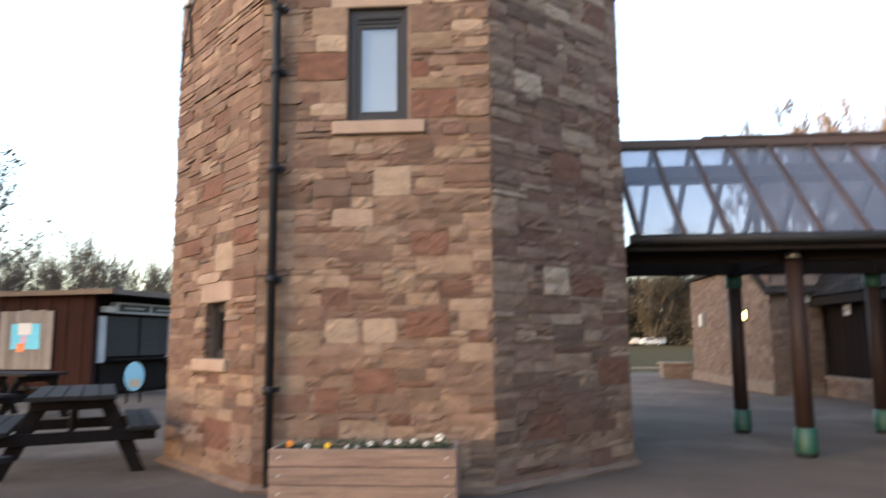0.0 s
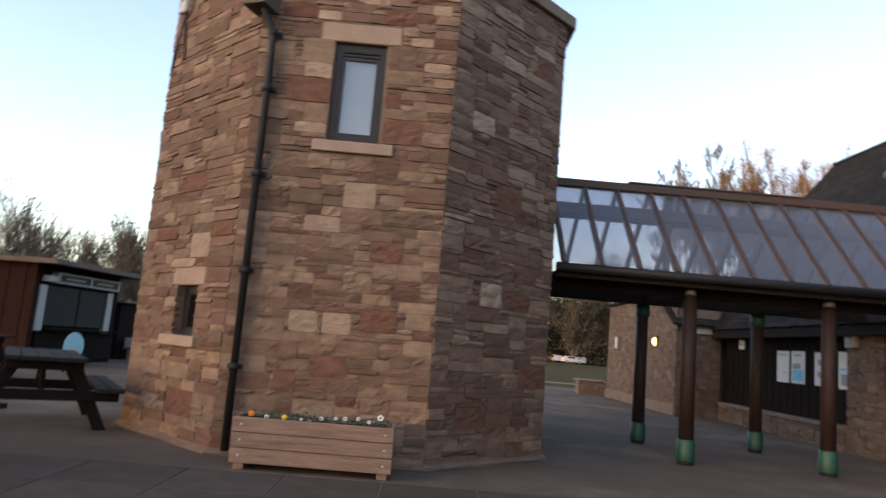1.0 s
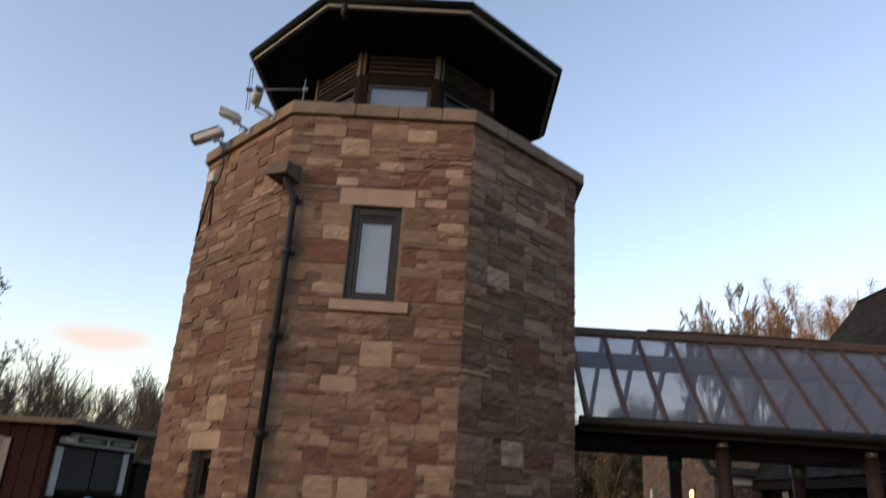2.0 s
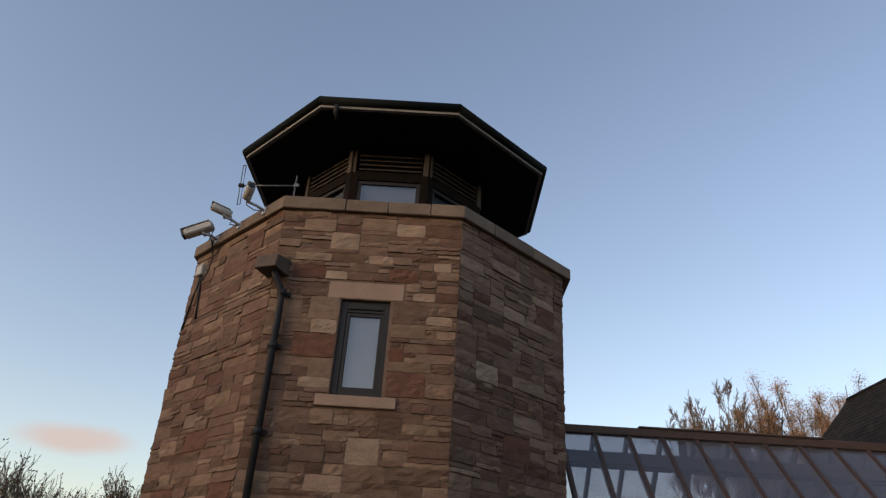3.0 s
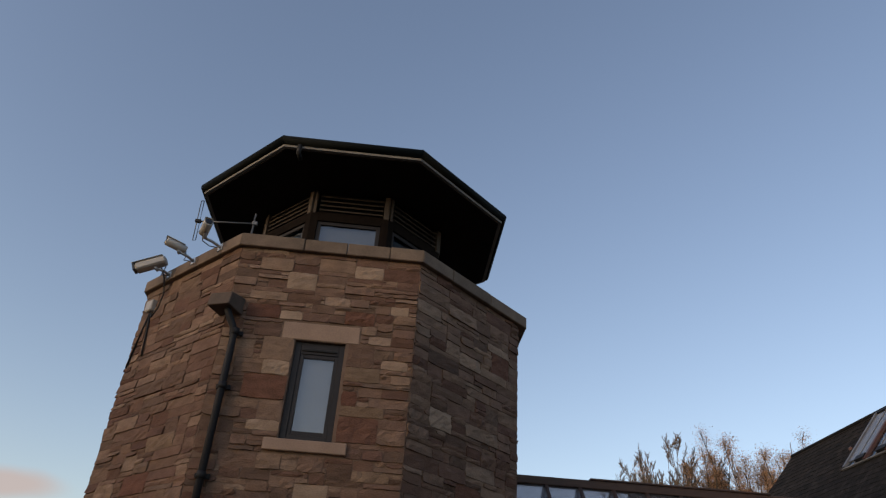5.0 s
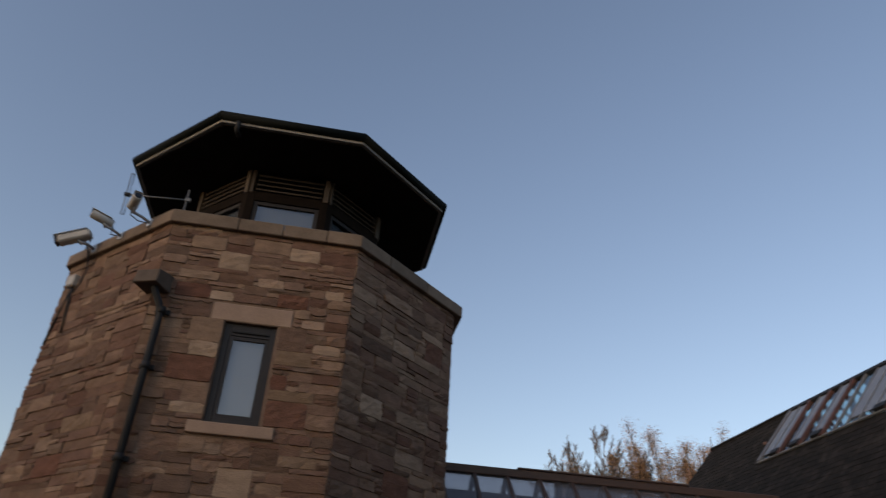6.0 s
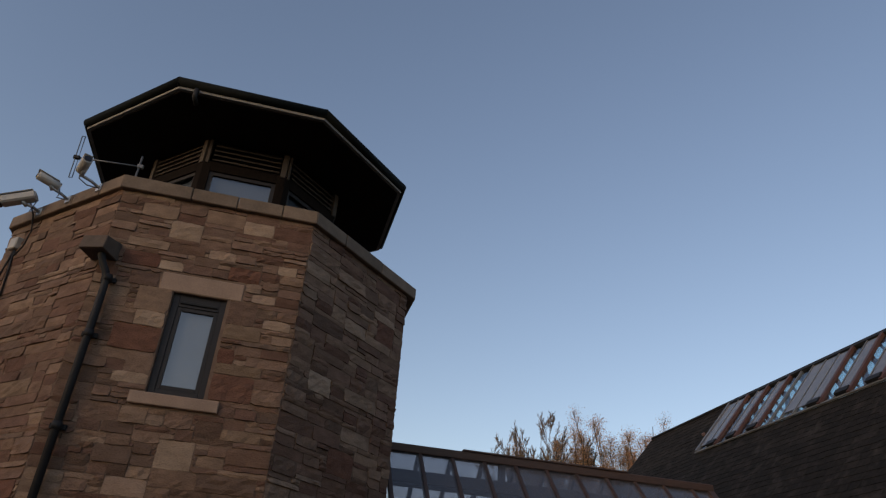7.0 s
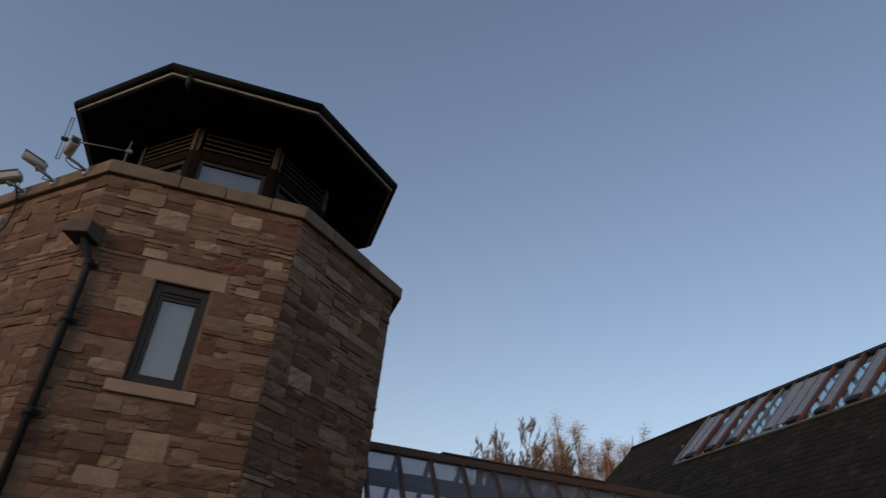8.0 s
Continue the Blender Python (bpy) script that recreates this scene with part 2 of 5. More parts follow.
def prism(outline, z0, z1, bm=None):
    """An upright solid over an outline of (x, y), counter-clockwise."""
    bm = bm or bmesh.new()
    lo = [bm.verts.new((x, y, z0)) for x, y in outline]
    hi = [bm.verts.new((x, y, z1)) for x, y in outline]
    n = len(lo)
    bm.faces.new(lo[::-1])
    bm.faces.new(hi)
    for k in range(n):
        bm.faces.new((lo[k], lo[(k + 1) % n], hi[(k + 1) % n], hi[k]))
    return bm


def slab(a, b, c, d, thick):
    """A plate with the top corners a, b, c, d (counter-clockwise from above)."""
    bm = bmesh.new()
    nrm = (Vector(b) - Vector(a)).cross(Vector(d) - Vector(a)).normalized()
    hi = [bm.verts.new(p) for p in (a, b, c, d)]
    lo = [bm.verts.new(Vector(p) - nrm * thick) for p in (a, b, c, d)]
    bm.faces.new(hi)
    bm.faces.new(lo[::-1])
    for k in range(4):
        bm.faces.new((lo[k], lo[(k + 1) % 4], hi[(k + 1) % 4], hi[k]))
    return bm


# ---- ground ----
S = 2.3                      # side of the tower's octagon
A = S * 1.20711              # its apothem; the front face lies in y = 0
CEN = Vector((0, A, 0))


def octagon(a):
    h = a * 0.41421
    return [(-h, A - a), (h, A - a), (a, A - h), (a, A + h), (h, A + a), (-h, A + a), (-a, A + h), (-a, A - h)]


def wall_outline(a):
    """The wall's own outline: the octagon with its side to the walkway drawn in a little."""
    o = octagon(a)
    h = a * 0.41421
    e = (a - h) * 0.957
    o[2], o[3] = (h + e, A - a + e), (h + e, A + h)
    return o


bm = bmesh.new()
bmesh.ops.create_grid(bm, x_segments=120, y_segments=120, size=450)
for v in bm.verts:
    v.co.z = -0.02
tagged(part("ground", bm, M_GRASS), "wide rough grass ground reaching the horizon", "ground", kind="structure")
bm = prism([(-26, -22), (26, -22), (26, 16), (14, 22), (-2, 25), (-26, 20)], -0.2, 0.0)
tagged(part("pavement", bm, M_ASPHALT), "dark worn asphalt forecourt round the tower", "pavement", kind="structure")

# ---- tower ----
tower = thing("stone_tower", "octagonal rubble sandstone lookout tower with a dark lantern room on top", "tower", at=Matrix.Translation(CEN))
WALL_TOP = 5.98


def tpart(name, bm, m, label="", parent=None):
    """A part of the tower, given in world coordinates."""
    bmesh.ops.translate(bm, vec=-CEN, verts=bm.verts)
    return part(name, bm, m, parent or tower, label)


# faces: origin at the lower left corner seen from outside, direction along the face, outward normal
HALF = S / 2
DG = math.sqrt(0.5)
FACES = {
    "front": (Vector((-HALF, 0, 0)), Vector((1, 0, 0)), Vector((0, -1, 0))),
    "left": (Vector((-HALF - S * DG, S * DG, 0)), Vector((DG, -DG, 0)), Vector((-DG, -DG, 0))),
    "right": (Vector((HALF, 0, 0)), Vector((DG, DG, 0)), Vector((DG, -DG, 0))),
}
# wall core: eight panels with openings cut through the two that have a window
OPEN = {0: (0.885, 1.49, 3.57, 4.77), 7: (1.09, 1.60, 1.22, 1.82)}
cor, inn = wall_outline(A + 0.001), wall_outline(A - 0.38)
for k in range(8):
    o0, o1 = Vector((*cor[k], 0)), Vector((*cor[(k + 1) % 8], 0))
    i0, i1 = Vector((*inn[k], 0)), Vector((*inn[(k + 1) % 8], 0))
    L = (o1 - o0).length
    us = [0, L]
    zs = [0, WALL_TOP]
    hole = OPEN.get(k)
    if hole:
        us = [0, hole[0] - 0.004, hole[1] - 0.004, L]
        zs = [0, hole[2], hole[3], WALL_TOP]
    for a in range(len(us) - 1):
        for b in range(len(zs) - 1):
            if hole and a == 1 and b == 1:
                continue
            quad = []
            for (p0, p1) in ((o0, o1), (i0, i1)):
                for u in (us[a], us[a + 1]):
                    quad.append(p0.lerp(p1, u / L))
            tpart("wall_core", prism([(quad[0].x, quad[0].y), (quad[1].x, quad[1].y), (quad[3].x, quad[3].y), (quad[2].x, quad[2].y)], zs[b], zs[b + 1]), M_MORTAR)


def lay(width, height, reserved, seed, wide=1.0):
    """Snecked rubble: fills a grid of about 5 x 6 cm cells with blocks of many sizes. reserved: rectangles (u0, u1, z0, z1, kind)."""
    rng = random.Random(seed)
    nu = max(4, round(width / 0.046))
    cu = width / nu
    nzc = max(1, round(height / 0.0598))
    cz = height / nzc
    used = [[False] * nu for _ in range(nzc)]
    out = []
    for u0, u1, z0, z1, kind in reserved:
        a, b = max(0, round(u0 / cu)), min(nu, round(u1 / cu))
        c, d = max(0, round(z0 / cz)), min(nzc, round(z1 / cz))
        if kind == "hole":
            a, b, c, d = max(0, int(u0 / cu + 0.35)), min(nu, math.ceil(u1 / cu - 0.35)), int(z0 / cz + 0.35), math.ceil(z1 / cz - 0.35)
        for r in range(c, d):
            for q in range(a, b):
                used[r][q] = True
        if kind != "hole":
            out.append((a * cu, b * cu, c * cz, d * cz, kind))
    for r in range(nzc):
        q = 0
        while q < nu:
            if used[r][q]:
                q += 1
                continue
            h = rng.choice((1, 1, 1, 1, 2, 2, 2, 2, 3, 3))
            w = rng.randint(3, 9) if h == 1 else rng.randint(2 + h, 5 + 2 * h)
            w = min(round(w * wide), 13)
            run = 0
            while q + run < nu and not used[r][q + run] and run < w:
                run += 1
            if q + run < nu and not used[r][q + run] and nu - q - run < 4:
                run = nu - q
            w = run
            h = min(h, max(1, round(w * 0.42)))
            while h > 1 and (r + h > nzc or any(used[r + i][q + j] for i in range(h) for j in range(w))):
                h -= 1
            for i in range(h):
                for j in range(w):
                    used[r + i][q + j] = True
            out.append((q * cu, (q + w) * cu, r * cz, (r + h) * cz, ""))
            q += w
    return out


def stone_mesh(bm, o, du, nrm, u0, u1, z0, z1, rng, joint=0.003):
    """One rock-faced block: a bulged, uneven front on short sides; verts added to bm."""
    up = Vector((0, 0, 1))
    proud = rng.choice((0.002, 0.004, 0.007, 0.010, 0.017)) + rng.uniform(0.0, 0.004)
    j = joint
    nx = max(2, min(7, round((u1 - u0) / 0.055)))
    ny = max(2, min(5, round((z1 - z0) / 0.05)))
    tilt = rng.uniform(-0.012, 0.010)
    seed = Vector((rng.uniform(0, 50), rng.uniform(0, 50), rng.uniform(0, 50)))
    rock = rng.choice((0.4, 0.9, 1.5, 2.3))
    chips = [rng.uniform(0.0, 0.018) if rng.random() < 0.45 else 0.0 for _ in range(4)]
    jit = lambda s: rng.uniform(-s, s)
    grid = []
    for b in range(ny + 1):
        row = []
        for a in range(nx + 1):
            fa, fb = a / nx, b / ny
            u = u0 + j + (u1 - u0 - 2 * j) * fa + jit(0.004)
            z = z0 + j + (z1 - z0 - 2 * j) * fb + jit(0.004)
            # chipped corners
            u += chips[0] * (a == 0 and b in (0, ny)) - chips[1] * (a == nx and b in (0, ny))
            z += chips[2] * (b == 0 and a in (0, nx)) - chips[3] * (b == ny and a in (0, nx))
            edge = a in (0, nx) or b in (0, ny)
            p = Vector((u * 9, z * 14, 0)) + seed
            relief = rock * (0.011 * noise.noise(p) + 0.006 * noise.noise(p * 2.3))
            d = proud + tilt * (2 * fb - 1) + relief * (0.6 if edge else 1.0) + (jit(0.002) if edge else 0.005)
            row.append(bm.verts.new(o + du * u + up * z + nrm * max(d, 0.0055)))
        grid.append(row)
    for b in range(ny):
        for a in range(nx):
            bm.faces.new((grid[b][a], grid[b][a + 1], grid[b + 1][a + 1], grid[b + 1][a]))
    rim = grid[0] + [grid[b][nx] for b in range(1, ny + 1)] + grid[ny][-2::-1] + [grid[b][0] for b in range(ny - 1, 0, -1)]
    back = [bm.verts.new(v.co - nrm * ((v.co - o).dot(nrm) + 0.05)) for v in rim]
    n = len(rim)
    for k in range(n):
        bm.faces.new((rim[(k + 1) % n], rim[k], back[k], back[(k + 1) % n]))


# marked blocks of each face: from, to along the face, bottom, top, kind
FRONT_OPENINGS = [(0.885, 1.49, 3.57, 4.77, "hole"), (0.71, 1.64, 4.77, 5.0, "hole"), (0.735, 1.66, 3.42, 3.57, "hole")]
FRONT_HIGH = [(0.64, 1.03, 5.47, 5.71, "pale"), (0.26, 0.70, 5.71, 5.84, "tan"), (1.03, 1.47, 5.72, 5.90, "tan"), (1.49, 1.83, 5.70, 5.84, "pale"),
              (0.21, 0.68, 5.24, 5.38, "tan"), (1.15, 1.47, 5.24, 5.37, "pale"), (0.24, 0.64, 5.01, 5.20, "red"), (1.41, 1.81, 5.01, 5.20, "red"),
              (0.65, 0.91, 5.01, 5.14, "pale"), (0.35, 0.67, 4.80, 4.97, "brown"), (0.49, 0.87, 4.49, 4.76, "tan"), (0.53, 0.87, 4.33, 4.46, "pale"),
              (0.35, 0.87, 4.03, 4.32, "red"), (0.62, 0.87, 3.79, 4.01, "tan"), (0.50, 0.87, 3.62, 3.79, "pale"), (1.50, 1.82, 4.47, 4.76, "brown"),
              (1.76, 2.02, 4.78, 4.90, "pale"), (1.50, 1.93, 4.33, 4.46, "tan"), (1.93, 2.25, 4.48, 4.60, "pale"), (1.50, 1.68, 4.03, 4.21, "red")]
FRONT_LOW = [(1.50, 1.96, 3.58, 3.86, "red"), (1.50, 2.04, 3.89, 4.02, "tan"), (1.14, 1.54, 2.82, 3.12, "pale"), (1.77, 2.15, 3.14, 3.26, "tan"),
             (1.99, 2.23, 5.23, 5.35, "pale"), (0.96, 1.36, 0.88, 1.14, "red"), (0.58, 0.85, 0.73, 0.95, "red"), (1.05, 1.40, 1.37, 1.61, "pale"),
             (0.67, 1.02, 1.37, 1.61, "pale"), (1.45, 1.90, 1.43, 1.68, "red"), (0.83, 1.35, 2.15, 2.30, "brown"), (1.51, 1.89, 2.24, 2.45, "red"),
             (1.60, 2.21, 2.64, 2.82, "brown"), (1.96, 2.25, 1.47, 1.68, "tan"), (1.85, 2.30, 0.94, 1.20, "brown"), (1.26, 1.58, 1.88, 2.10, "tan"),
             (0.20, 0.63, 1.26, 1.50, "tan"), (0.75, 1.13, 2.54, 2.70, "pale"), (1.82, 2.13, 2.02, 2.22, "tan"), (1.57, 1.85, 2.85, 2.97, "tan")]
LEFT_MARKS = [(1.09, 1.60, 1.22, 1.82, "hole"), (0.95, 1.75, 1.82, 2.05, "hole"), (0.85, 1.72, 1.09, 1.22, "hole"),
              (0.93, 1.45, 2.98, 3.20, "red"), (0.30, 0.90, 2.40, 2.59, "red"), (1.30, 1.75, 2.16, 2.43, "pale"), (1.80, 2.26, 2.37, 2.57, "red"),
              (1.13, 1.80, 0.28, 0.59, "red"), (0.93, 1.60, 0.70, 0.90, "tan"), (1.23, 1.85, 3.49, 3.65, "tan"), (0.56, 1.25, 4.27, 4.43, "brown")]
RIGHT_MARKS = [(0.94, 1.42, 3.10, 3.42, "red"), (1.20, 1.75, 1.84, 2.09, "red"), (0.47, 1.03, 0.42, 0.66, "red"), (1.59, 2.15, 0.88, 1.17, "red"),
               (0.75, 1.15, 1.86, 2.17, "pale"), (0.35, 0.80, 3.92, 4.20, "pale"), (1.07, 1.75, 4.00, 4.20, "tan"), (0.05, 0.41, 2.94, 3.13, "brown"), (1.55, 1.95, 5.00, 5.30, "red")]
RES = {"front": FRONT_OPENINGS + FRONT_HIGH + FRONT_LOW, "left": LEFT_MARKS, "right": RIGHT_MARKS}
rng = random.Random(11)
for name, (o, du, nrm) in FACES.items():
    blocks = lay(S * 0.957 if name == "right" else S, WALL_TOP, RES[name], {"front": 5, "left": 8, "right": 21}[name], 1.0 if name == "front" else 1.4)
    if name == "front":
        for u0, u1, z0, z1, kind in blocks:
            bm = bmesh.new()
            stone_mesh(bm, o, du, nrm, u0, u1, z0, z1, rng)
            tpart("stone", bm, KINDS.get(kind, M_STONE))
    else:
        bm = bmesh.new()
        for u0, u1, z0, z1, kind in blocks:
            n0 = len(bm.faces)
            stone_mesh(bm, o, du, nrm, u0, u1, z0, z1, rng)
            bm.faces.ensure_lookup_table()
            for f in bm.faces[n0:]:
                f.material_index = 1 + list(KINDS).index(kind) if kind else 0
        ob = tpart("stone_facing", bm, [M_STONE_I] + list(KINDS.values()), "uneven rock-faced sandstone blocks")
        ob["kind"] = "stuff"

# concrete haunch at the foot
bm = bmesh.new()
r0, r1 = wall_outline(A + 0.09), wall_outline(A + 0.01)
lo = [bm.verts.new((x, y, 0.0)) for x, y in r0]
mid = [bm.verts.new((x, y, 0.025)) for x, y in r0]
hi = [bm.verts.new((x, y, 0.06)) for x, y in r1]
for k in range(8):
    q = (k + 1) % 8
    bm.faces.new((lo[k], lo[q], mid[q], mid[k]))
    bm.faces.new((mid[k], mid[q], hi[q], hi[k]))
bmesh.ops.subdivide_edges(bm, edges=bm.edges[:], cuts=5, use_grid_fill=True)
for v in bm.verts:
    v.co += Vector((rng.uniform(-1, 1), rng.uniform(-1, 1), rng.uniform(-0.3, 0.6))) * 0.012
tpart("foot_haunch", bm, M_MORTAR, "rough mortar fillet round the foot")

# coping, four blocks a side with open joints
co, ci = octagon(A + 0.075), octagon(A - 0.30)
for k in range(8):
    cuts = [0, 0.345, 0.58, 0.815, 1.0] if k in (0, 1, 7) else [0, 0.5, 1.0]
    if k == 1:
        cuts = [0, 0.26, 0.62, 1.0]
    for a, b in zip(cuts, cuts[1:]):
        p = [Vector((*co[k], 0)).lerp(Vector((*co[(k + 1) % 8], 0)), t) for t in (a + 0.002 * (a > 0), b - 0.002 * (b < 1))]
        q = [Vector((*ci[k], 0)).lerp(Vector((*ci[(k + 1) % 8], 0)), t) for t in (a + 0.002 * (a > 0), b - 0.002 * (b < 1))]
        bm = prism([(p[0].x, p[0].y), (p[1].x, p[1].y), (q[1].x, q[1].y), (q[0].x, q[0].y)], WALL_TOP, 6.155 + rng.uniform(-0.004, 0.004))
        bmesh.ops.bevel(bm, geom=bm.edges[:], offset=0.009, segments=1, affect="EDGES")
        tpart("coping_stone", bm, M_COPING)
tpart("flat_roof", prism(octagon(A - 0.32), 5.80, 5.90), M_SOFFIT, "dark felt flat roof behind the parapet")

# lintels and sills
tpart("lintel", box(-0.44, 0.49, -0.012, 0.2, 4.775, 4.995, bevel=0.008), M_DRESSED, "pale dressed sandstone lintel")
tpart("window_sill", box(-0.415, 0.51, -0.055, 0.2, 3.435, 3.565, bevel=0.008), M_DRESSED, "pale dressed sandstone sill")
FL = Matrix.Translation(FACES["left"][0]) @ Matrix.Rotation(radians(-45), 4, "Z")
tpart("lintel", box(0.95, 1.74, -0.012, 0.2, 1.825, 2.05, FL, 0.008), M_DRESSED, "pale dressed sandstone lintel")
tpart("window_sill", box(0.85, 1.71, -0.055, 0.2, 1.09, 1.215, FL, 0.008), M_DRESSED, "pale dressed sandstone sill")


def window(x0, x1, y, z0, z1, m, frame_w, head, blind):
    """A casement set back in the wall: frame, sash, pane, pale blind behind."""
    mm = m or Matrix.Identity(4)
    bm = bmesh.new()
    f = frame_w
    add_box(bm, x0, x0 + f, y, y + 0.07, z0, z1, mm, 0.004)
    add_box(bm, x1 - f, x1, y, y + 0.07, z0, z1, mm, 0.004)
    add_box(bm, x0 + f, x1 - f, y + 0.002, y + 0.068, z0, z0 + f, mm, 0.004)
    add_box(bm, x0 + f, x1 - f, y + 0.002, y + 0.068, z1 - head, z1, mm, 0.004)
    fr = tpart("window_frame", bm, M_FRAME, "dark grey frame set back in the wall")
    s = f * 0.62
    a0, a1, b0, b1 = x0 + f, x1 - f, z0 + f, z1 - head
    bm = bmesh.new()
    add_box(bm, a0, a0 + s, y + 0.012, y + 0.058, b0, b1, mm, 0.004)
    add_box(bm, a1 - s, a1, y + 0.012, y + 0.058, b0, b1, mm, 0.004)
    add_box(bm, a0 + s, a1 - s, y + 0.014, y + 0.056, b0, b0 + s, mm, 0.004)
    add_box(bm, a0 + s, a1 - s, y + 0.014, y + 0.056, b1 - s, b1, mm, 0.004)
    tpart("sash", bm, M_FRAME)
    p = tpart("pane", box(a0 + s, a1 - s, y + 0.03, y + 0.036, b0 + s, b1 - s, mm, 0), M_GLASS)
    p.visible_shadow = False
    if blind:
        tpart("blind", box(a0, a1, y + 0.075, y + 0.085, b0, b1, mm, 0), M_BLIND, "pale drawn blind behind the glass")
    else:
        # dark sheet in place of the unlit room behind the pane
        tpart("lining", box(a0, a1, y + 0.25, y + 0.26, b0, b1, mm, 0), M_DARK)


window(-0.265, 0.34, 0.05, 3.57, 4.77, None, 0.075, 0.15, True)
tpart("trickle_vent", box(-0.17, 0.245, 0.032, 0.05, 4.655, 4.685, None, 0.004), M_BLACK)
window(1.09, 1.60, 0.10, 1.222, 1.818, FL, 0.06, 0.06, False)

# rainwater hopper and downpipe
bm = bmesh.new()
hop = Matrix.Translation((-1.12, 0, 5.02)) @ Matrix.Diagonal((0.88, 0.95, 0.85, 1)) @ Matrix.Rotation(radians(-20), 4, "Z")
lo = [bm.verts.new(hop @ Vector(p)) for p in ((-0.17, -0.30, 0.0), (0.17, -0.30, 0.0), (0.17, 0.12, 0.0), (-0.17, 0.12, 0.0))]
hi = [bm.verts.new(hop @ Vector(p)) for p in ((-0.17, -0.27, 0.20), (0.17, -0.27, 0.20), (0.17, 0.12, 0.28), (-0.17, 0.12, 0.28))]
bm.faces.new(lo[::-1]); bm.faces.new(hi)
for k in range(4):
    bm.faces.new((lo[k], lo[(k + 1) % 4], hi[(k + 1) % 4], hi[k]))
bmesh.ops.bevel(bm, geom=bm.edges[:], offset=0.008, segments=1, affect="EDGES")
tpart("stone_spout", bm, mat("weathered_spout_stone", (0.095, 0.070, 0.054), 0.9, var=0.3, bump=0.2), "weathered stone water spout over the downpipe")
pipe = tpart("downpipe", tube([(-1.10, -0.16, 5.07), (-1.10, -0.16, 5.00), (-1.07, -0.15, 4.93), (-1.01, -0.11, 4.82), (-0.985, -0.095, 4.72), (-0.98, -0.095, 4.5), (-0.965, -0.095, 0.06)], 0.042, 14), M_BLACK, "black cast rainwater downpipe")
for z in (4.72, 4.05, 3.05, 1.95, 0.9):
    b2 = tube([(-0.975, -0.095, z), (-0.975, -0.095, z + 0.08)], 0.050, 14)
    add_box(b2, -1.055, -0.895, -0.05, 0.0, z + 0.02, z + 0.07)
    tpart("pipe_collar", b2, M_BLACK)

# lantern room
LA = 1.47
lo_, hi_ = octagon(LA), octagon(LA - 0.08)
for k in range(8):
    p0, p1 = Vector((*lo_[k], 0)), Vector((*lo_[(k + 1) % 8], 0))
    mid_, d = (p0 + p1) / 2, (p1 - p0).normalized()
    W = (p1 - p0).length
    mm = Matrix(((d.x, -d.y, 0, mid_.x), (d.y, d.x, 0, mid_.y), (0, 0, 1, 0), (0, 0, 0, 1)))
    h = W / 2
    bm = bmesh.new()
    add_box(bm, -h, -h + 0.12, 0, 0.10, 5.9, 7.52, mm, 0.004)
    add_box(bm, h - 0.12, h, 0, 0.10, 5.9, 7.52, mm, 0.004)
    add_box(bm, -h + 0.12, h - 0.12, 0.002, 0.098, 7.36, 7.52, mm, 0.004)
    add_box(bm, -h + 0.12, h - 0.12, 0.002, 0.098, 5.9, 6.35, mm, 0.004)
    tpart("window_frame", bm, M_BOARD, "dark frame of the lantern room")
    bm = bmesh.new()
    for (a, b, c, e) in ((-h + 0.12, -h + 0.18, 6.35, 7.36), (h - 0.18, h - 0.12, 6.35, 7.36), (-h + 0.18, h - 0.18, 6.35, 6.41), (-h + 0.18, h - 0.18, 7.30, 7.36)):
        add_box(bm, a, b, 0.03, 0.07, c, e, mm, 0.003)
    tpart("sash", bm, M_FRAME)
    p = tpart("pane", box(-h + 0.18, h - 0.18, 0.045, 0.051, 6.41, 7.30, mm, 0), M_GLASS)
    p.visible_shadow = False
    # added blue-grey sheet whose colour stands in for sky reflected in the pane
    tpart("roller_blind", box(-h + 0.13, h - 0.13, 0.105, 0.112, 6.36, 7.35, mm, 0), mat("grey_sky_reflection", (0.16, 0.18, 0.21), 0.8, var=0.1, bump=0) if k == 0 else bpy.data.materials["grey_sky_reflection"])
    for s_ in (-1, 1):
        tpart("corner_post", box(s_ * (h - 0.045) - (0.022 if s_ < 0 else 0.042), s_ * (h - 0.045) + (0.022 if s_ < 0 else 0.042), -0.02, 0.09, 7.48, 7.90, mm, 0.004), bpy.data.materials.get("pale_wood") or mat("pale_wood", (0.060, 0.047, 0.040), 0.7, var=0.25, bump=0.1))
    for i in range(4):
        z = 7.55 + i * 0.085
        sl = Matrix.Translation((0, 0.03, z + 0.03)) @ Matrix.Rotation(radians(38), 4, "X")
        tpart("louvre_slat", box(-h + 0.11, h - 0.11, -0.05, 0.05, -0.010, 0.010, mm @ sl, 0.003), bpy.data.materials["pale_wood"])
    # near-black sheet that paints the shade between the slats
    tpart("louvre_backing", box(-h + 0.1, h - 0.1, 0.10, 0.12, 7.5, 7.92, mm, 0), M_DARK)

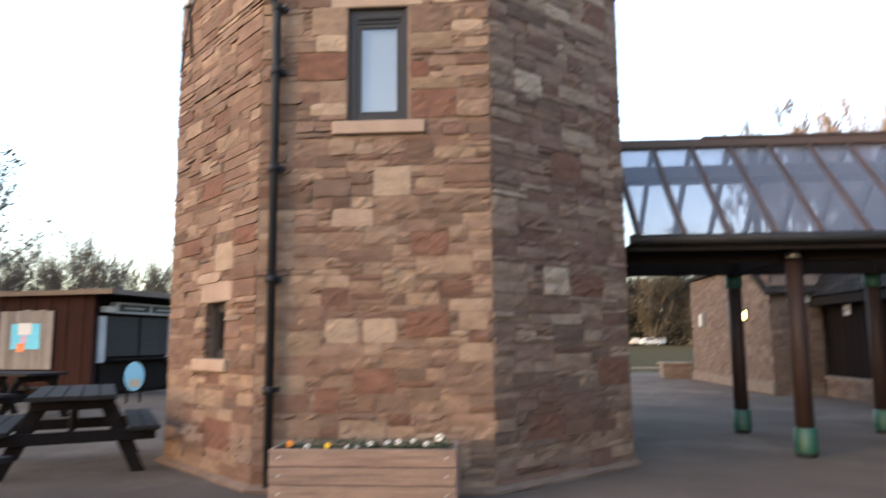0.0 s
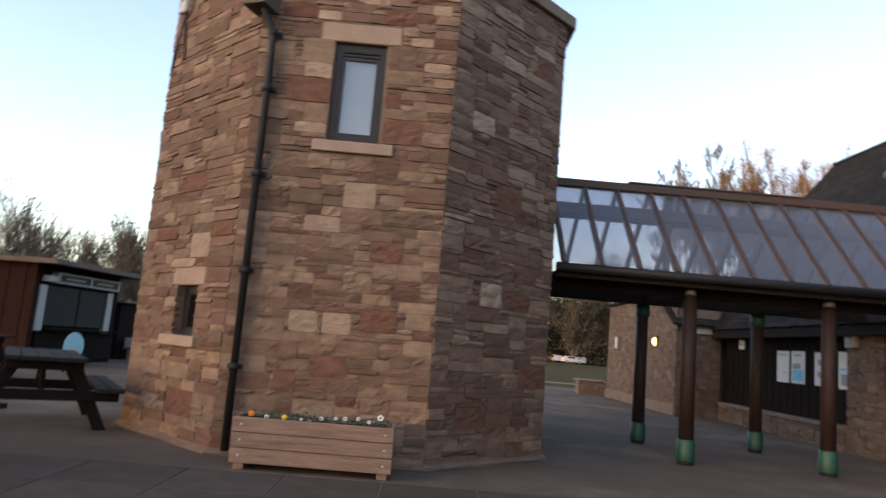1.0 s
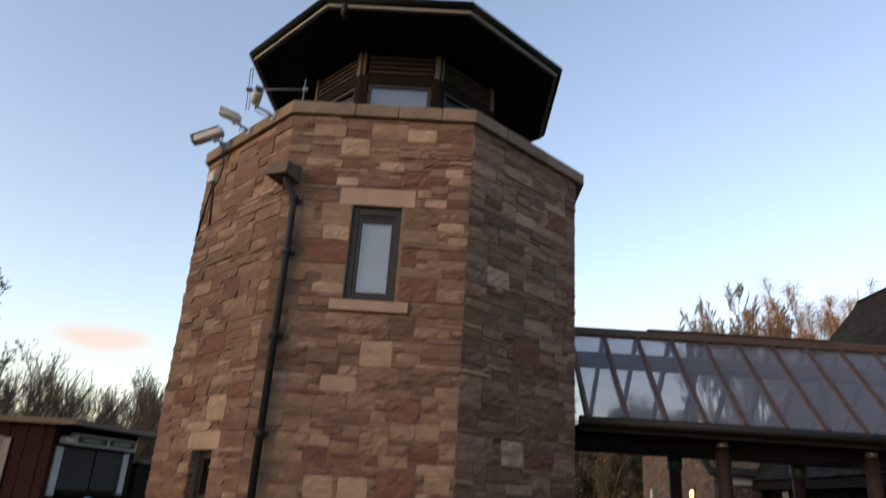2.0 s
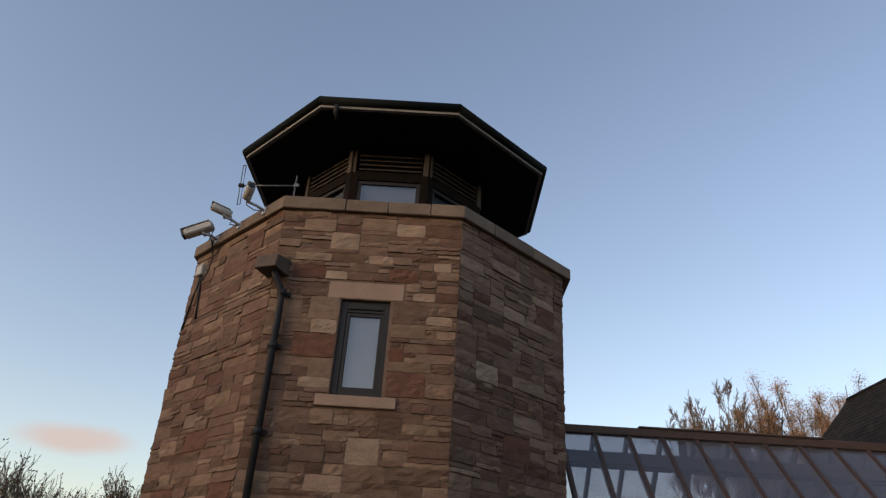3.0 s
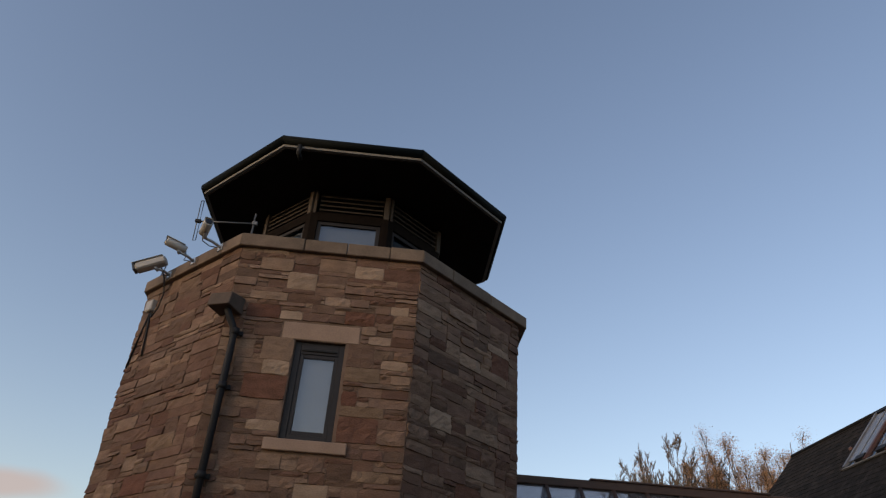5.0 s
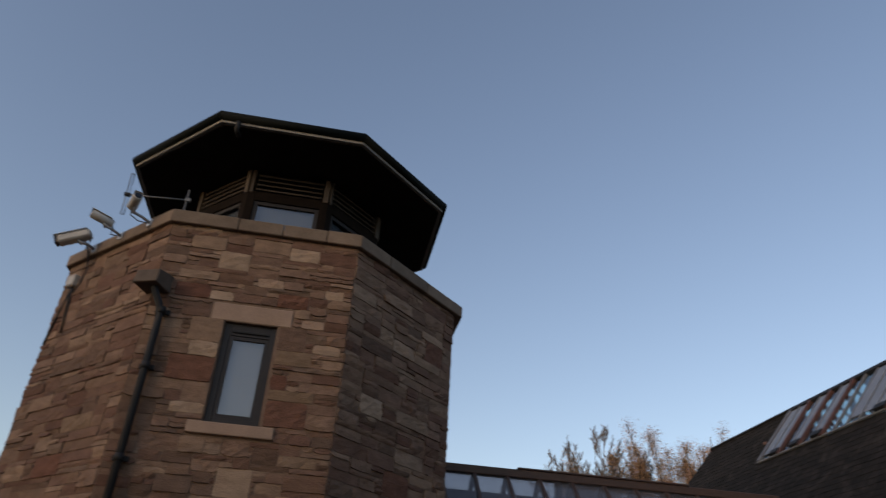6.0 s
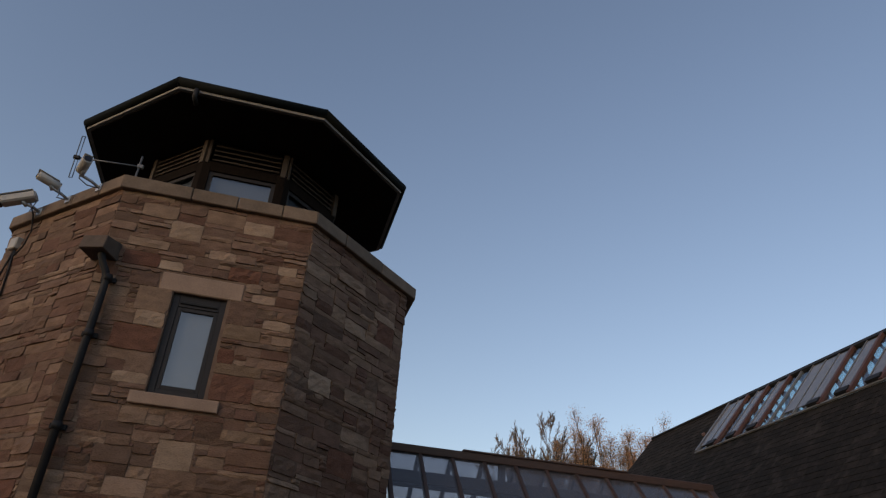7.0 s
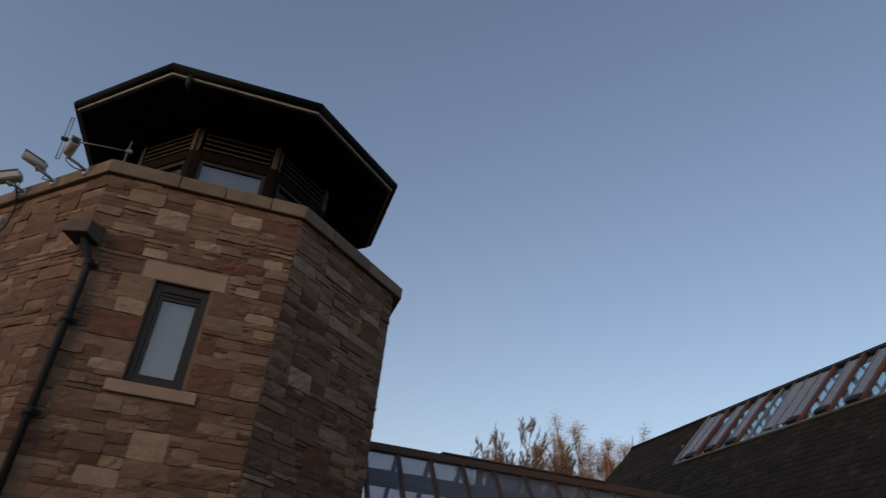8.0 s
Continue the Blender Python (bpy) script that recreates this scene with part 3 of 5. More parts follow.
# overhanging roof
RA = 2.47
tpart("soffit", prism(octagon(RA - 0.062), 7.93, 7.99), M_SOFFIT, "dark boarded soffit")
for k in range(8):
    a, b = octagon(RA - 0.005)[k], octagon(RA - 0.005)[(k + 1) % 8]
    c, d = octagon(RA - 0.058)[k], octagon(RA - 0.058)[(k + 1) % 8]
    tpart("soffit_trim", prism([a, b, d, c], 7.945, 7.986), bpy.data.materials.get("soffit_white") or mat("soffit_white", (0.20, 0.19, 0.175), 0.6, var=0.2, bump=0.05), "pale strip under the gutter")
    a, b = Vector((*octagon(RA)[k], 8.055)), Vector((*octagon(RA)[(k + 1) % 8], 8.055))
    g = bpy.data.materials.get("dark_gutter") or mat("dark_gutter", (0.005, 0.007, 0.007), 0.8, spec=0.1, var=0.2, bump=0.05)
    tpart("gutter", tube([a.lerp(b, -0.012), a.lerp(b, 1.012)], 0.072, 12), g, "dark green-black half-round gutter")
bm = bmesh.new()
ring = [bm.verts.new((x, y, 8.10)) for x, y in octagon(RA - 0.02)]
ring0 = [bm.verts.new((x, y, 7.99)) for x, y in octagon(RA - 0.02)]
top = bm.verts.new((0, A, 8.62))
for k in range(8):
    bm.faces.new((ring[k], ring[(k + 1) % 8], top))
    bm.faces.new((ring0[k], ring0[(k + 1) % 8], ring[(k + 1) % 8], ring[k]))
bm.faces.new(ring0[::-1])
tpart("roof_covering", bm, M_SLATE, "dark low-pitched slate roof")
tpart("gutter_outlet", tube([(-0.78, A - RA - 0.01, 7.98), (-0.78, A - RA - 0.01, 7.84), (-0.75, A - RA + 0.1, 7.80)], 0.036, 10), M_BLACK)


# ---- planter with pansies in front of the tower ----
M_PLANK = mat("weathered_softwood", None, 0.8, var=0.42, patch=((0.075, 0.056, 0.045), 0.6, 2.4), scale=5, bump=0.2, fine=40, stretch=(0.5, 4, 6), ramp_cols=[(0.211, 0.134, 0.101), (0.250, 0.164, 0.123), (0.179, 0.113, 0.084)])
M_SOIL = mat("dark_soil", (0.02, 0.015, 0.011), 0.95, var=0.4, bump=0.6, scale=14)
M_LEAF = mat("pansy_leaves", (0.035, 0.062, 0.022), 0.6, var=0.4, scale=20, bump=0.1)
PX0, PX1, PY0, PY1 = -0.745, 0.835, -0.76, -0.22
planter = thing("planter", "weathered softwood plank planter box planted with pansies", "planter", at=pose((PX0 + PX1) / 2, (PY0 + PY1) / 2, 0))


def local(bm, ob):
    """Moves a bmesh given in world coordinates into ob's own."""
    bmesh.ops.transform(bm, matrix=ob.matrix_basis.inverted(), verts=bm.verts)
    return bm


for i in range(3):
    z0 = 0.065 + i * 0.148
    for y0, y1 in ((PY0, PY0 + 0.035), (PY1 - 0.035, PY1)):
        part("plank", local(box(PX0, PX1, y0 + rng.uniform(-0.002, 0.002), y1, z0 + 0.002, z0 + 0.144, None, 0.005), planter), M_PLANK, planter)
    for x0, x1 in ((PX0, PX0 + 0.035), (PX1 - 0.035, PX1)):
        part("end_plank", local(box(x0 + 0.001, x1 - 0.001, PY0 + 0.037, PY1 - 0.037, z0 + 0.002, z0 + 0.144, None, 0.004), planter), M_PLANK, planter)
    for x in (PX0 + 0.085, PX1 - 0.085):
        part("bolt_head", local(tube([(x, PY0 - 0.008, z0 + 0.075), (x, PY0 + 0.004, z0 + 0.075)], 0.011, 8), planter), M_STEEL, planter, "bright bolt head")
for x in (PX0 + 0.09, PX1 - 0.09):
    part("bearer", local(box(x - 0.05, x + 0.05, PY0 + 0.05, PY1 - 0.05, 0, 0.066, None, 0.004), planter), M_PLANK, planter)
bm = bmesh.new()
bmesh.ops.create_grid(bm, x_segments=30, y_segments=10, size=0.5)
for v in bm.verts:
    v.co = Vector(((PX0 + PX1) / 2 + v.co.x * (PX1 - PX0 - 0.08), (PY0 + PY1) / 2 + v.co.y * (PY1 - PY0 - 0.08), 0.455 + rng.uniform(-0.01, 0.012)))
part("soil", local(bm, planter), M_SOIL, planter, "dark potting soil")
part("base_board", local(box(PX0 + 0.04, PX1 - 0.04, PY0 + 0.04, PY1 - 0.04, 0.067, 0.09, None, 0), planter), M_PLANK, planter)


def petals(col, dark, name):
    return mat(name, col, 0.6, var=0.12, bump=0.0, scale=30)


M_PET = {"orange": petals((0.75, 0.24, 0.02), 0, "orange_petals"), "white": petals((0.72, 0.70, 0.66), 0, "white_petals"), "yellow": petals((0.80, 0.50, 0.02), 0, "yellow_petals")}
M_EYE = mat("pansy_eye", (0.02, 0.008, 0.03), 0.6, bump=0)
FLOWERS = [(-0.60, "orange", 1.25), (-0.44, "white", 1.0), (-0.27, "yellow", 1.1), (-0.10, "white", 0.7), (-0.02, "white", 0.8), (0.09, "white", 0.9), (0.24, "white", 0.75), (0.33, "white", 0.9), (0.46, "white", 0.8), (0.57, "white", 0.8), (0.68, "white", 1.3)]
for fx, colr, k in FLOWERS:
    fy = PY0 + 0.09 + rng.uniform(0, 0.09)
    k *= 0.85
    fz = 0.535 + (0.045 if k > 1.02 and colr == "white" else rng.uniform(-0.03, 0.025))
    pan = thing("pansy", f"{colr} pansy flowering over the planter's edge", "flower", "pansies in the planter", at=pose(fx, fy, 0.455))
    bm = bmesh.new()
    for i in range(11):
        a = rng.uniform(0, 6.28)
        r = rng.uniform(0.02, 0.075)
        c = Vector((math.cos(a) * r, math.sin(a) * r, rng.uniform(0.015, 0.06)))
        d = Vector((math.cos(a), math.sin(a), rng.uniform(-0.2, 0.6))).normalized() * rng.uniform(0.02, 0.036)
        s_ = d.cross(Vector((0, 0, 1))).normalized() * 0.013
        vs = [bm.verts.new(p) for p in (c - d, c - d * 0.2 + s_, c + d, c - d * 0.2 - s_)]
        bm.faces.new(vs)
    part("foliage", bm, M_LEAF, pan)
    part("stem", tube([(0, 0, 0), (0.004, -0.006, fz - 0.455)], 0.0025, 6), M_LEAF, pan)
    h = fz - 0.455
    for i in range(5):
        a = 2 * math.pi * i / 5 + 0.3
        bm = bmesh.new()
        c = Vector((math.cos(a) * 0.015 * k, -0.010, h + math.sin(a) * 0.015 * k))
        pts = [bm.verts.new(c + Vector((math.cos(b) * 0.0155 * k, 0.004 * math.sin(3 * b), math.sin(b) * 0.0155 * k))) for b in [6.283 * q / 8 for q in range(8)]]
        mid0 = bm.verts.new(c + Vector((0, -0.004, 0)))
        for q in range(8):
            bm.faces.new((pts[q], pts[(q + 1) % 8], mid0))
        part("petal", bm, M_PET[colr], pan)
    if colr == "white":
        part("eye", tube([(0, -0.014, h), (0, -0.018, h)], 0.009 * k, 8), M_EYE, pan)
bm = bmesh.new()
for i in range(700):
    c = Vector((rng.uniform(PX0 + 0.06, PX1 - 0.06), rng.uniform(PY0 + 0.05, PY1 - 0.06), 0.46 + rng.uniform(0, 0.085)))
    a = rng.uniform(0, 6.28)
    d = Vector((math.cos(a), math.sin(a), rng.uniform(-0.2, 0.8))).normalized() * rng.uniform(0.018, 0.034)
    s_ = d.cross(Vector((0, 0, 1))).normalized() * 0.012
    bm.faces.new([bm.verts.new(p) for p in (c - d, c + s_, c + d, c - s_)])
tagged(part("pansy_foliage", bm, M_LEAF), "low green pansy leaves filling the planter", "foliage", kind="stuff")

# ---- cameras, aerial and cable on the parapet ----
M_CCTV = mat("off_white_casing", (0.40, 0.385, 0.355), 0.45, var=0.12, scale=8, bump=0.03)
M_LENS = mat("black_lens", (0.01, 0.01, 0.012), 0.15, bump=0)


def left_face(u, z, out=0.0):
    o, du, nrm = FACES["left"]
    return o + du * u + nrm * out + Vector((0, 0, z))


def cctv(foot, arm, front, back, r, square, label):
    """A camera on an arm: the arm's foot on the coping, its head, and the two ends of the housing."""
    foot, arm, front, back = Vector(foot), Vector(arm), Vector(front), Vector(back)
    ob = thing("security_camera", label, "security camera", "cameras on the parapet", at=Matrix.Translation(foot))
    mid_, d = (front + back) / 2 - foot, front - back
    length = d.length
    m = Matrix.Translation(mid_) @ d.to_track_quat("Y", "Z").to_matrix().to_4x4()
    a = arm - foot
    part("bracket", tube([(0, 0, 0), a * 0.5 + Vector((0, 0, 0.012)), a], 0.019, 10), M_STEEL, ob, "steel arm")
    part("knuckle", tube([a + Vector((0, 0, -0.02)), mid_.lerp(a, 0.35), mid_], [0.026, 0.024, 0.02], 10), M_STEEL, ob)
    flat = FACES["left"][2].to_track_quat("Z", "Y").to_matrix().to_4x4()
    part("base_plate", box(-0.05, 0.05, -0.05, 0.05, -0.004, 0.012, flat), M_STEEL, ob)
    if square:
        part("housing", box(-r, r, -length / 2, length / 2, -r * 0.75, r * 0.75, m, 0.022), M_CCTV, ob)
        part("sun_shield", box(-r * 1.1, r * 1.1, -length * 0.44, length * 0.58, r * 0.78, r * 0.92, m, 0.006), M_CCTV, ob)
        b_ = box(-r * 0.86, r * 0.86, length / 2, length / 2 + 0.035, -r * 0.62, r * 0.74, m, 0.006)
    else:
        b_ = tube([(0, -length / 2, 0), (0, -length * 0.46, 0), (0, length * 0.46, 0), (0, length / 2, 0)], [r * 0.8, r, r, r * 0.92], 16)
        bmesh.ops.transform(b_, matrix=m, verts=b_.verts)
        part("housing", b_, M_CCTV, ob)
        part("sun_shield", box(-r * 0.85, r * 0.85, -length * 0.35, length * 0.60, r * 0.97, r * 1.08, m, 0.004), M_CCTV, ob)
        b_ = tube([(0, length / 2, 0), (0, length / 2 + 0.012, 0)], r * 0.74, 14)
        bmesh.ops.transform(b_, matrix=m, verts=b_.verts)
    part("lens", b_, M_LENS, ob, "dark glass lens")
    tail = back - foot
    part("lead", tube([tail + Vector((0, 0, -0.01)), tail + Vector((0.01, 0.02, -0.09)), a * 0.55 + Vector((-0.02, 0, -0.06)), a * 0.12 + Vector((0, 0, -0.02))], 0.007, 6), M_AERIAL, ob, "thin looped lead")
    return ob


M_AERIAL = mat("weathered_aluminium", (0.14, 0.145, 0.15), 0.5, metal=0.5, var=0.2, bump=0.05)
cctv((-2.382, 1.126, 6.06), (-2.499, 0.966, 6.055), (-2.806, 0.98, 6.035), (-2.423, 0.966, 6.205), 0.078, True, "off-white box security camera aimed down from the tower's parapet")
cctv((-1.96, 0.704, 6.089), (-2.118, 0.544, 6.121), (-2.31, 0.47, 6.235), (-2.055, 0.58, 6.173), 0.058, False, "off-white bullet security camera on the tower's parapet")
cctv((-1.512, 0.256, 6.089), (-1.691, 0.096, 6.12), (-1.648, -0.06, 6.275), (-1.739, 0.12, 6.19), 0.062, False, "off-white bullet security camera tilted up beside the lantern room")
aer = thing("aerial", "thin metal aerial on a mast beside the lantern room", "aerial", at=pose(-1.33, 0.9, 5.9))
part("mast", tube([(0, 0, 0), (0, 0, 1.19)], 0.014, 8), M_AERIAL, aer)
tip = Vector((-0.80, 0, 0.967))
part("boom", tube([(0.04, 0, 1.022), tip], 0.012, 6), M_AERIAL, aer)
loop = [tip + Vector(q) for q in ((-0.035, 0, 0.36), (0.005, 0, 0.365), (0.042, 0, -0.32), (0.002, 0, -0.33), (-0.035, 0, 0.36))]
part("reflector", tube(loop, 0.007, 6), M_AERIAL, aer, "folded dipole loop")
part("clamp", box(-0.84, -0.755, -0.025, 0.025, 0.945, 0.995, None, 0.006), M_BLACK, aer)
part("clamp", box(-0.025, 0.055, -0.025, 0.025, 0.99, 1.05, None, 0.006), M_AERIAL, aer)
jb = thing("junction_box", "small off-white junction box on the tower wall", "junction box", at=Matrix.Translation(left_face(0.29, 5.58, 0.03)))
part("case", box(-0.085, 0.085, -0.06, 0.06, 0, 0.17, Matrix.Rotation(radians(-45), 4, "Z"), 0.014), M_CCTV, jb)
for du_, dz in ((-0.22, -0.80), (0.14, -0.70)):
    lean = FACES["left"][1] * du_
    part("conduit", tube([(0, 0, 0.01), lean * 0.35 + Vector((0, 0, dz * 0.3)), lean + Vector((0, 0, dz))], 0.014, 8), M_BLACK, jb, "dark conduit")
part("cable", tube([(0, 0, 0.02)] + [left_face(u_, z_, o_) - jb.location for u_, z_, o_ in ((0.42, 5.46, 0.06), (0.54, 5.56, 0.06), (0.57, 5.80, 0.05), (0.57, 6.02, 0.11), (0.55, 6.18, 0.20))], 0.011, 6), M_BLACK, jb, "black cable")

# ---- glazed walkway from the tower to the barn ----
canopy = thing("glazed_walkway", "pitched glass walkway roof with brown glazing bars on round timber posts", "canopy")
CX0, CX1 = 2.80, 8.66
EY, EZ, RY, RZ = 1.74, 2.635, 3.20, 4.13
BARS = [2.92 + 0.533 * i for i in range(11)] + [8.60]


def slope(y_sign, f, lift=0.0):
    """Point (y, z) at the fraction f up a slope; y_sign -1: the near slope."""
    y = RY + y_sign * (RY - EY) * (1 - f)
    z = EZ + (RZ - EZ) * f
    n = Vector((0, y_sign * (RZ - EZ), RY - EY)).normalized()
    return y + n.y * lift, z + n.z * lift


for sgn in (-1, 1):
    for x in BARS:
        (y0, z0), (y1, z1) = slope(sgn, 0.0, 0.02), slope(sgn, 1.0, 0.02)
        (ya, za), (yb, zb) = slope(sgn, 0.0, -0.09), slope(sgn, 1.0, -0.09)
        w = 0.026
        bm = bmesh.new()
        vs = [bm.verts.new(p) for p in ((x - w, ya, za), (x + w, ya, za), (x + w, y0, z0), (x - w, y0, z0), (x - w, yb, zb), (x + w, yb, zb), (x + w, y1, z1), (x - w, y1, z1))]
        for q in ((0, 1, 2, 3), (7, 6, 5, 4), (1, 5, 6, 2), (4, 0, 3, 7), (3, 2, 6, 7), (0, 4, 5, 1)):
            bm.faces.new([vs[k] for k in q])
        bmesh.ops.recalc_face_normals(bm, faces=bm.faces[:])
        part("glazing_bar", bm, M_BROWNWOOD, canopy)
    for xa, xb in zip(BARS, BARS[1:]):
        xa, xb = xa + 0.028, xb - 0.028
        (y0, z0), (y1, z1) = slope(sgn, 0.01), slope(sgn, 0.985)
        c = [(xa, y0, z0), (xb, y0, z0), (xb, y1, z1), (xa, y1, z1)]
        if sgn == 1:
            c = c[::-1]
        p = part("pane", slab(*c, 0.008), M_CANOPY, canopy)
        p.visible_shadow = False
    # purlin under the glass
    y0, z0 = slope(sgn, 0.80, -0.17)
    part("purlin", box(CX0, CX1, y0 - 0.05, y0 + 0.05, z0 - 0.12, z0 + 0.06), mat("dark_purlin", (0.05, 0.04, 0.045), 0.6, var=0.2) if sgn == -1 else bpy.data.materials["dark_purlin"], canopy)
    gy = EY - 0.06 if sgn == -1 else 2 * RY - EY + 0.06
    part("gutter", tube([(CX0, gy, EZ - 0.07), (CX1 + 0.05, gy, EZ - 0.07)], 0.065, 10), M_BLACK, canopy, "black half-round gutter")
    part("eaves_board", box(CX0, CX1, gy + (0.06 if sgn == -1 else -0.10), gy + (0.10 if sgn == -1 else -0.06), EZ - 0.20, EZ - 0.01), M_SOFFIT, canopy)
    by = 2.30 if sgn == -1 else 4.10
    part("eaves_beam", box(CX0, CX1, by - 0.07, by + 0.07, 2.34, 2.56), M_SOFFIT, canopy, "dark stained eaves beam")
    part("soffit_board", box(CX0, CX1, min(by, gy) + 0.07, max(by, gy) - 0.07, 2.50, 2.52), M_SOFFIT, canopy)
    # verge at the barn end
    (y0, z0), (y1, z1) = slope(sgn, -0.02, 0.03), slope(sgn, 1.0, 0.03)
    c = [(CX1 - 0.10, y0, z0), (CX1 + 0.02, y0, z0), (CX1 + 0.02, y1, z1), (CX1 - 0.10, y1, z1)]
    part("verge", slab(*(c if sgn == -1 else c[::-1]), 0.12), M_BROWNWOOD, canopy)
part("ridge_cap", box(CX0, CX1 + 0.02, RY - 0.09, RY + 0.09, RZ - 0.06, RZ + 0.065, None, 0.01), M_BROWNWOOD, canopy, "brown ridge capping")
part("ridge_flashing", box(CX0 + 1.35, CX1 - 1.6, RY - 0.11, RY + 0.11, RZ + 0.066, RZ + 0.095, None, 0.006), M_BROWNWOOD, canopy)
for x in (4.84, 6.87):
    part("tie_beam", box(x - 0.06, x + 0.06, 2.37, 4.03, 2.34, 2.50), M_SOFFIT, canopy)
    part("king_post", box(x - 0.05, x + 0.05, RY - 0.05, RY + 0.05, 2.50, RZ - 0.06), bpy.data.materials["dark_purlin"], canopy)
for x in (4.84, 6.87):
    for y in (2.12, 4.27):
        post = thing("canopy_post", "round dark brown timber post with a green steel foot", "post", "posts of the walkway", at=pose(x, y, 0))
        top = 2.36 if y < 3 else 2.345
        part("shaft", tube([(0, 0, 0.30), (0, 0, top)], [0.105, 0.098], 20), M_POST, post)
        part("foot", tube([(0, 0, 0.05), (0, 0, 0.06), (0, 0, 0.335), (0, 0, 0.34)], [0.128, 0.132, 0.124, 0.118], 20), M_GREEN, post, "green painted steel foot")
        part("shoe", tube([(0, 0, 0), (0, 0, 0.05)], 0.112, 16), M_BLACK, post, "black base shoe")
        if y < 3:
            part("cap", tube([(0, 0, top), (0, 0, top + 0.085), (0, 0, top + 0.09)], [0.080, 0.080, 0.06], 16), M_STEEL, post, "galvanised cap")
            part("strap", box(-0.04, 0.04, 0.06, 0.13, top - 0.06, top + 0.02), M_STEEL, post)
        else:
            part("bracket", tube([(0, 0, top - 0.20), (0, 0, top - 0.19), (0, 0, top - 0.004)], [0.10, 0.118, 0.122], 16), M_GREEN, post, "green steel head bracket")
            part("fixing", box(-0.03, 0.03, -0.13, -0.04, top - 0.03, top + 0.06), M_GREEN, post)

# ---- barn ----
PITCH = radians(50)
BX, BZ = 8.92, 2.40            # eaves edge
RIDX, RIDZ = 13.66, BZ + math.tan(PITCH) * (13.66 - BX)
Y_FAR, Y_NEAR = 13.35, -9.0
barn = thing("barn", "long stone barn with a steep dark slate roof", "building")
SL = Vector((math.cos(PITCH), 0, math.sin(PITCH)))
SN = Vector((-math.sin(PITCH), 0, math.cos(PITCH)))


def on_roof(s, y, lift=0.0):
    """A point s metres up the near slope."""
    return Vector((BX, y, BZ)) + SL * s + SN * lift


LEN = (RIDX - BX) / math.cos(PITCH)
K0, K1 = (12.31 - BX) / math.cos(PITCH), (13.58 - BX) / math.cos(PITCH)   # rooflight strip
KY0, KY1 = -4.0, 8.85


def roof_plate(s0, s1, y0, y1, far):
    c = [on_roof(s0, y0), on_roof(s1, y0), on_roof(s1, y1), on_roof(s0, y1)]
    if far:
        c = [Vector((2 * RIDX - p.x, p.y, p.z)) for p in c][::-1]
    return slab(*[tuple(p) for p in c], 0.14)


for far in (False, True):
    for s0, s1, y0, y1 in ((0, K0, Y_NEAR, Y_FAR), (K1, LEN, Y_NEAR, Y_FAR), (K0, K1, KY1, Y_FAR), (K0, K1, Y_NEAR, KY0)):
        part("roof_deck", roof_plate(s0, s1, y0, y1, far), M_SLATE if far else M_BOARD, barn)
part("ridge_tile", tube([(RIDX, Y_NEAR, RIDZ + 0.02), (RIDX, Y_FAR, RIDZ + 0.02)], 0.06, 10), M_SLATE, barn, "dark ridge tiles")
# slates in courses; the nearest are pieces of their own
CRS, SWD = 0.185, 0.26
ncs = int(LEN / CRS)
bm = bmesh.new()
near_slates = []
for r in range(ncs + 1):
    s0 = r * CRS - 0.03
    y = Y_NEAR + 7 + (0.13 if r % 2 else 0) - 0.13
    while y < Y_FAR + 0.02:
        w = SWD * rng.uniform(0.85, 1.15)
        ya, yb = y + 0.003, min(y + w - 0.003, Y_FAR + 0.03)
        y += w
        if s0 + CRS > K0 - 0.10 and s0 < K1 + 0.02 and yb > KY0 and ya < KY1 + 0.10:
            continue
        if yb - ya < 0.05:
            continue
        lift = 0.016 + rng.uniform(-0.004, 0.005)
        e = min(s0 + CRS * 1.5, LEN)
        s0j = s0 + rng.uniform(-0.012, 0.012)
        q = [on_roof(s0j, ya, lift), on_roof(s0j + rng.uniform(-0.006, 0.006), yb, lift + rng.uniform(-0.003, 0.003)), on_roof(e, yb, 0.006), on_roof(e, ya, 0.006)]
        lowr = [on_roof(s0j, ya, lift - 0.007), on_roof(s0j, yb, lift - 0.007)]
        if 1.2 < ya < 7.6 and 1 <= r <= 12:
            near_slates.append((q, lowr))
            continue
        v = [bm.verts.new(p) for p in q + lowr]
        bm.faces.new((v[0], v[3], v[2], v[1]))
        bm.faces.new((v[4], v[0], v[1], v[5]))
ob = part("slate_rest", bm, M_SLATE_I, barn, "weathered dark roof slates in courses")
ob["kind"] = "stuff"
for q, lowr in near_slates[:300]:
    b2 = bmesh.new()
    v = [b2.verts.new(p) for p in q + lowr]
    b2.faces.new((v[0], v[3], v[2], v[1]))
    b2.faces.new((v[4], v[0], v[1], v[5]))
    b2.faces.new((v[0], v[4], v[3]))
    b2.faces.new((v[1], v[2], v[5]))
    part("slate", b2, M_SLATE, barn)
# rooflight strip on both slopes
M_RUST = mat("red_brown_metal", (0.075, 0.032, 0.025), 0.55, var=0.25, scale=5, bump=0.05)
M_GREYBAR = mat("grey_aluminium", (0.16, 0.165, 0.18), 0.45, metal=0.3, var=0.15, bump=0.03)
M_LEAD = mat("pale_lead_flashing", (0.10, 0.098, 0.095), 0.6, var=0.25, bump=0.1)


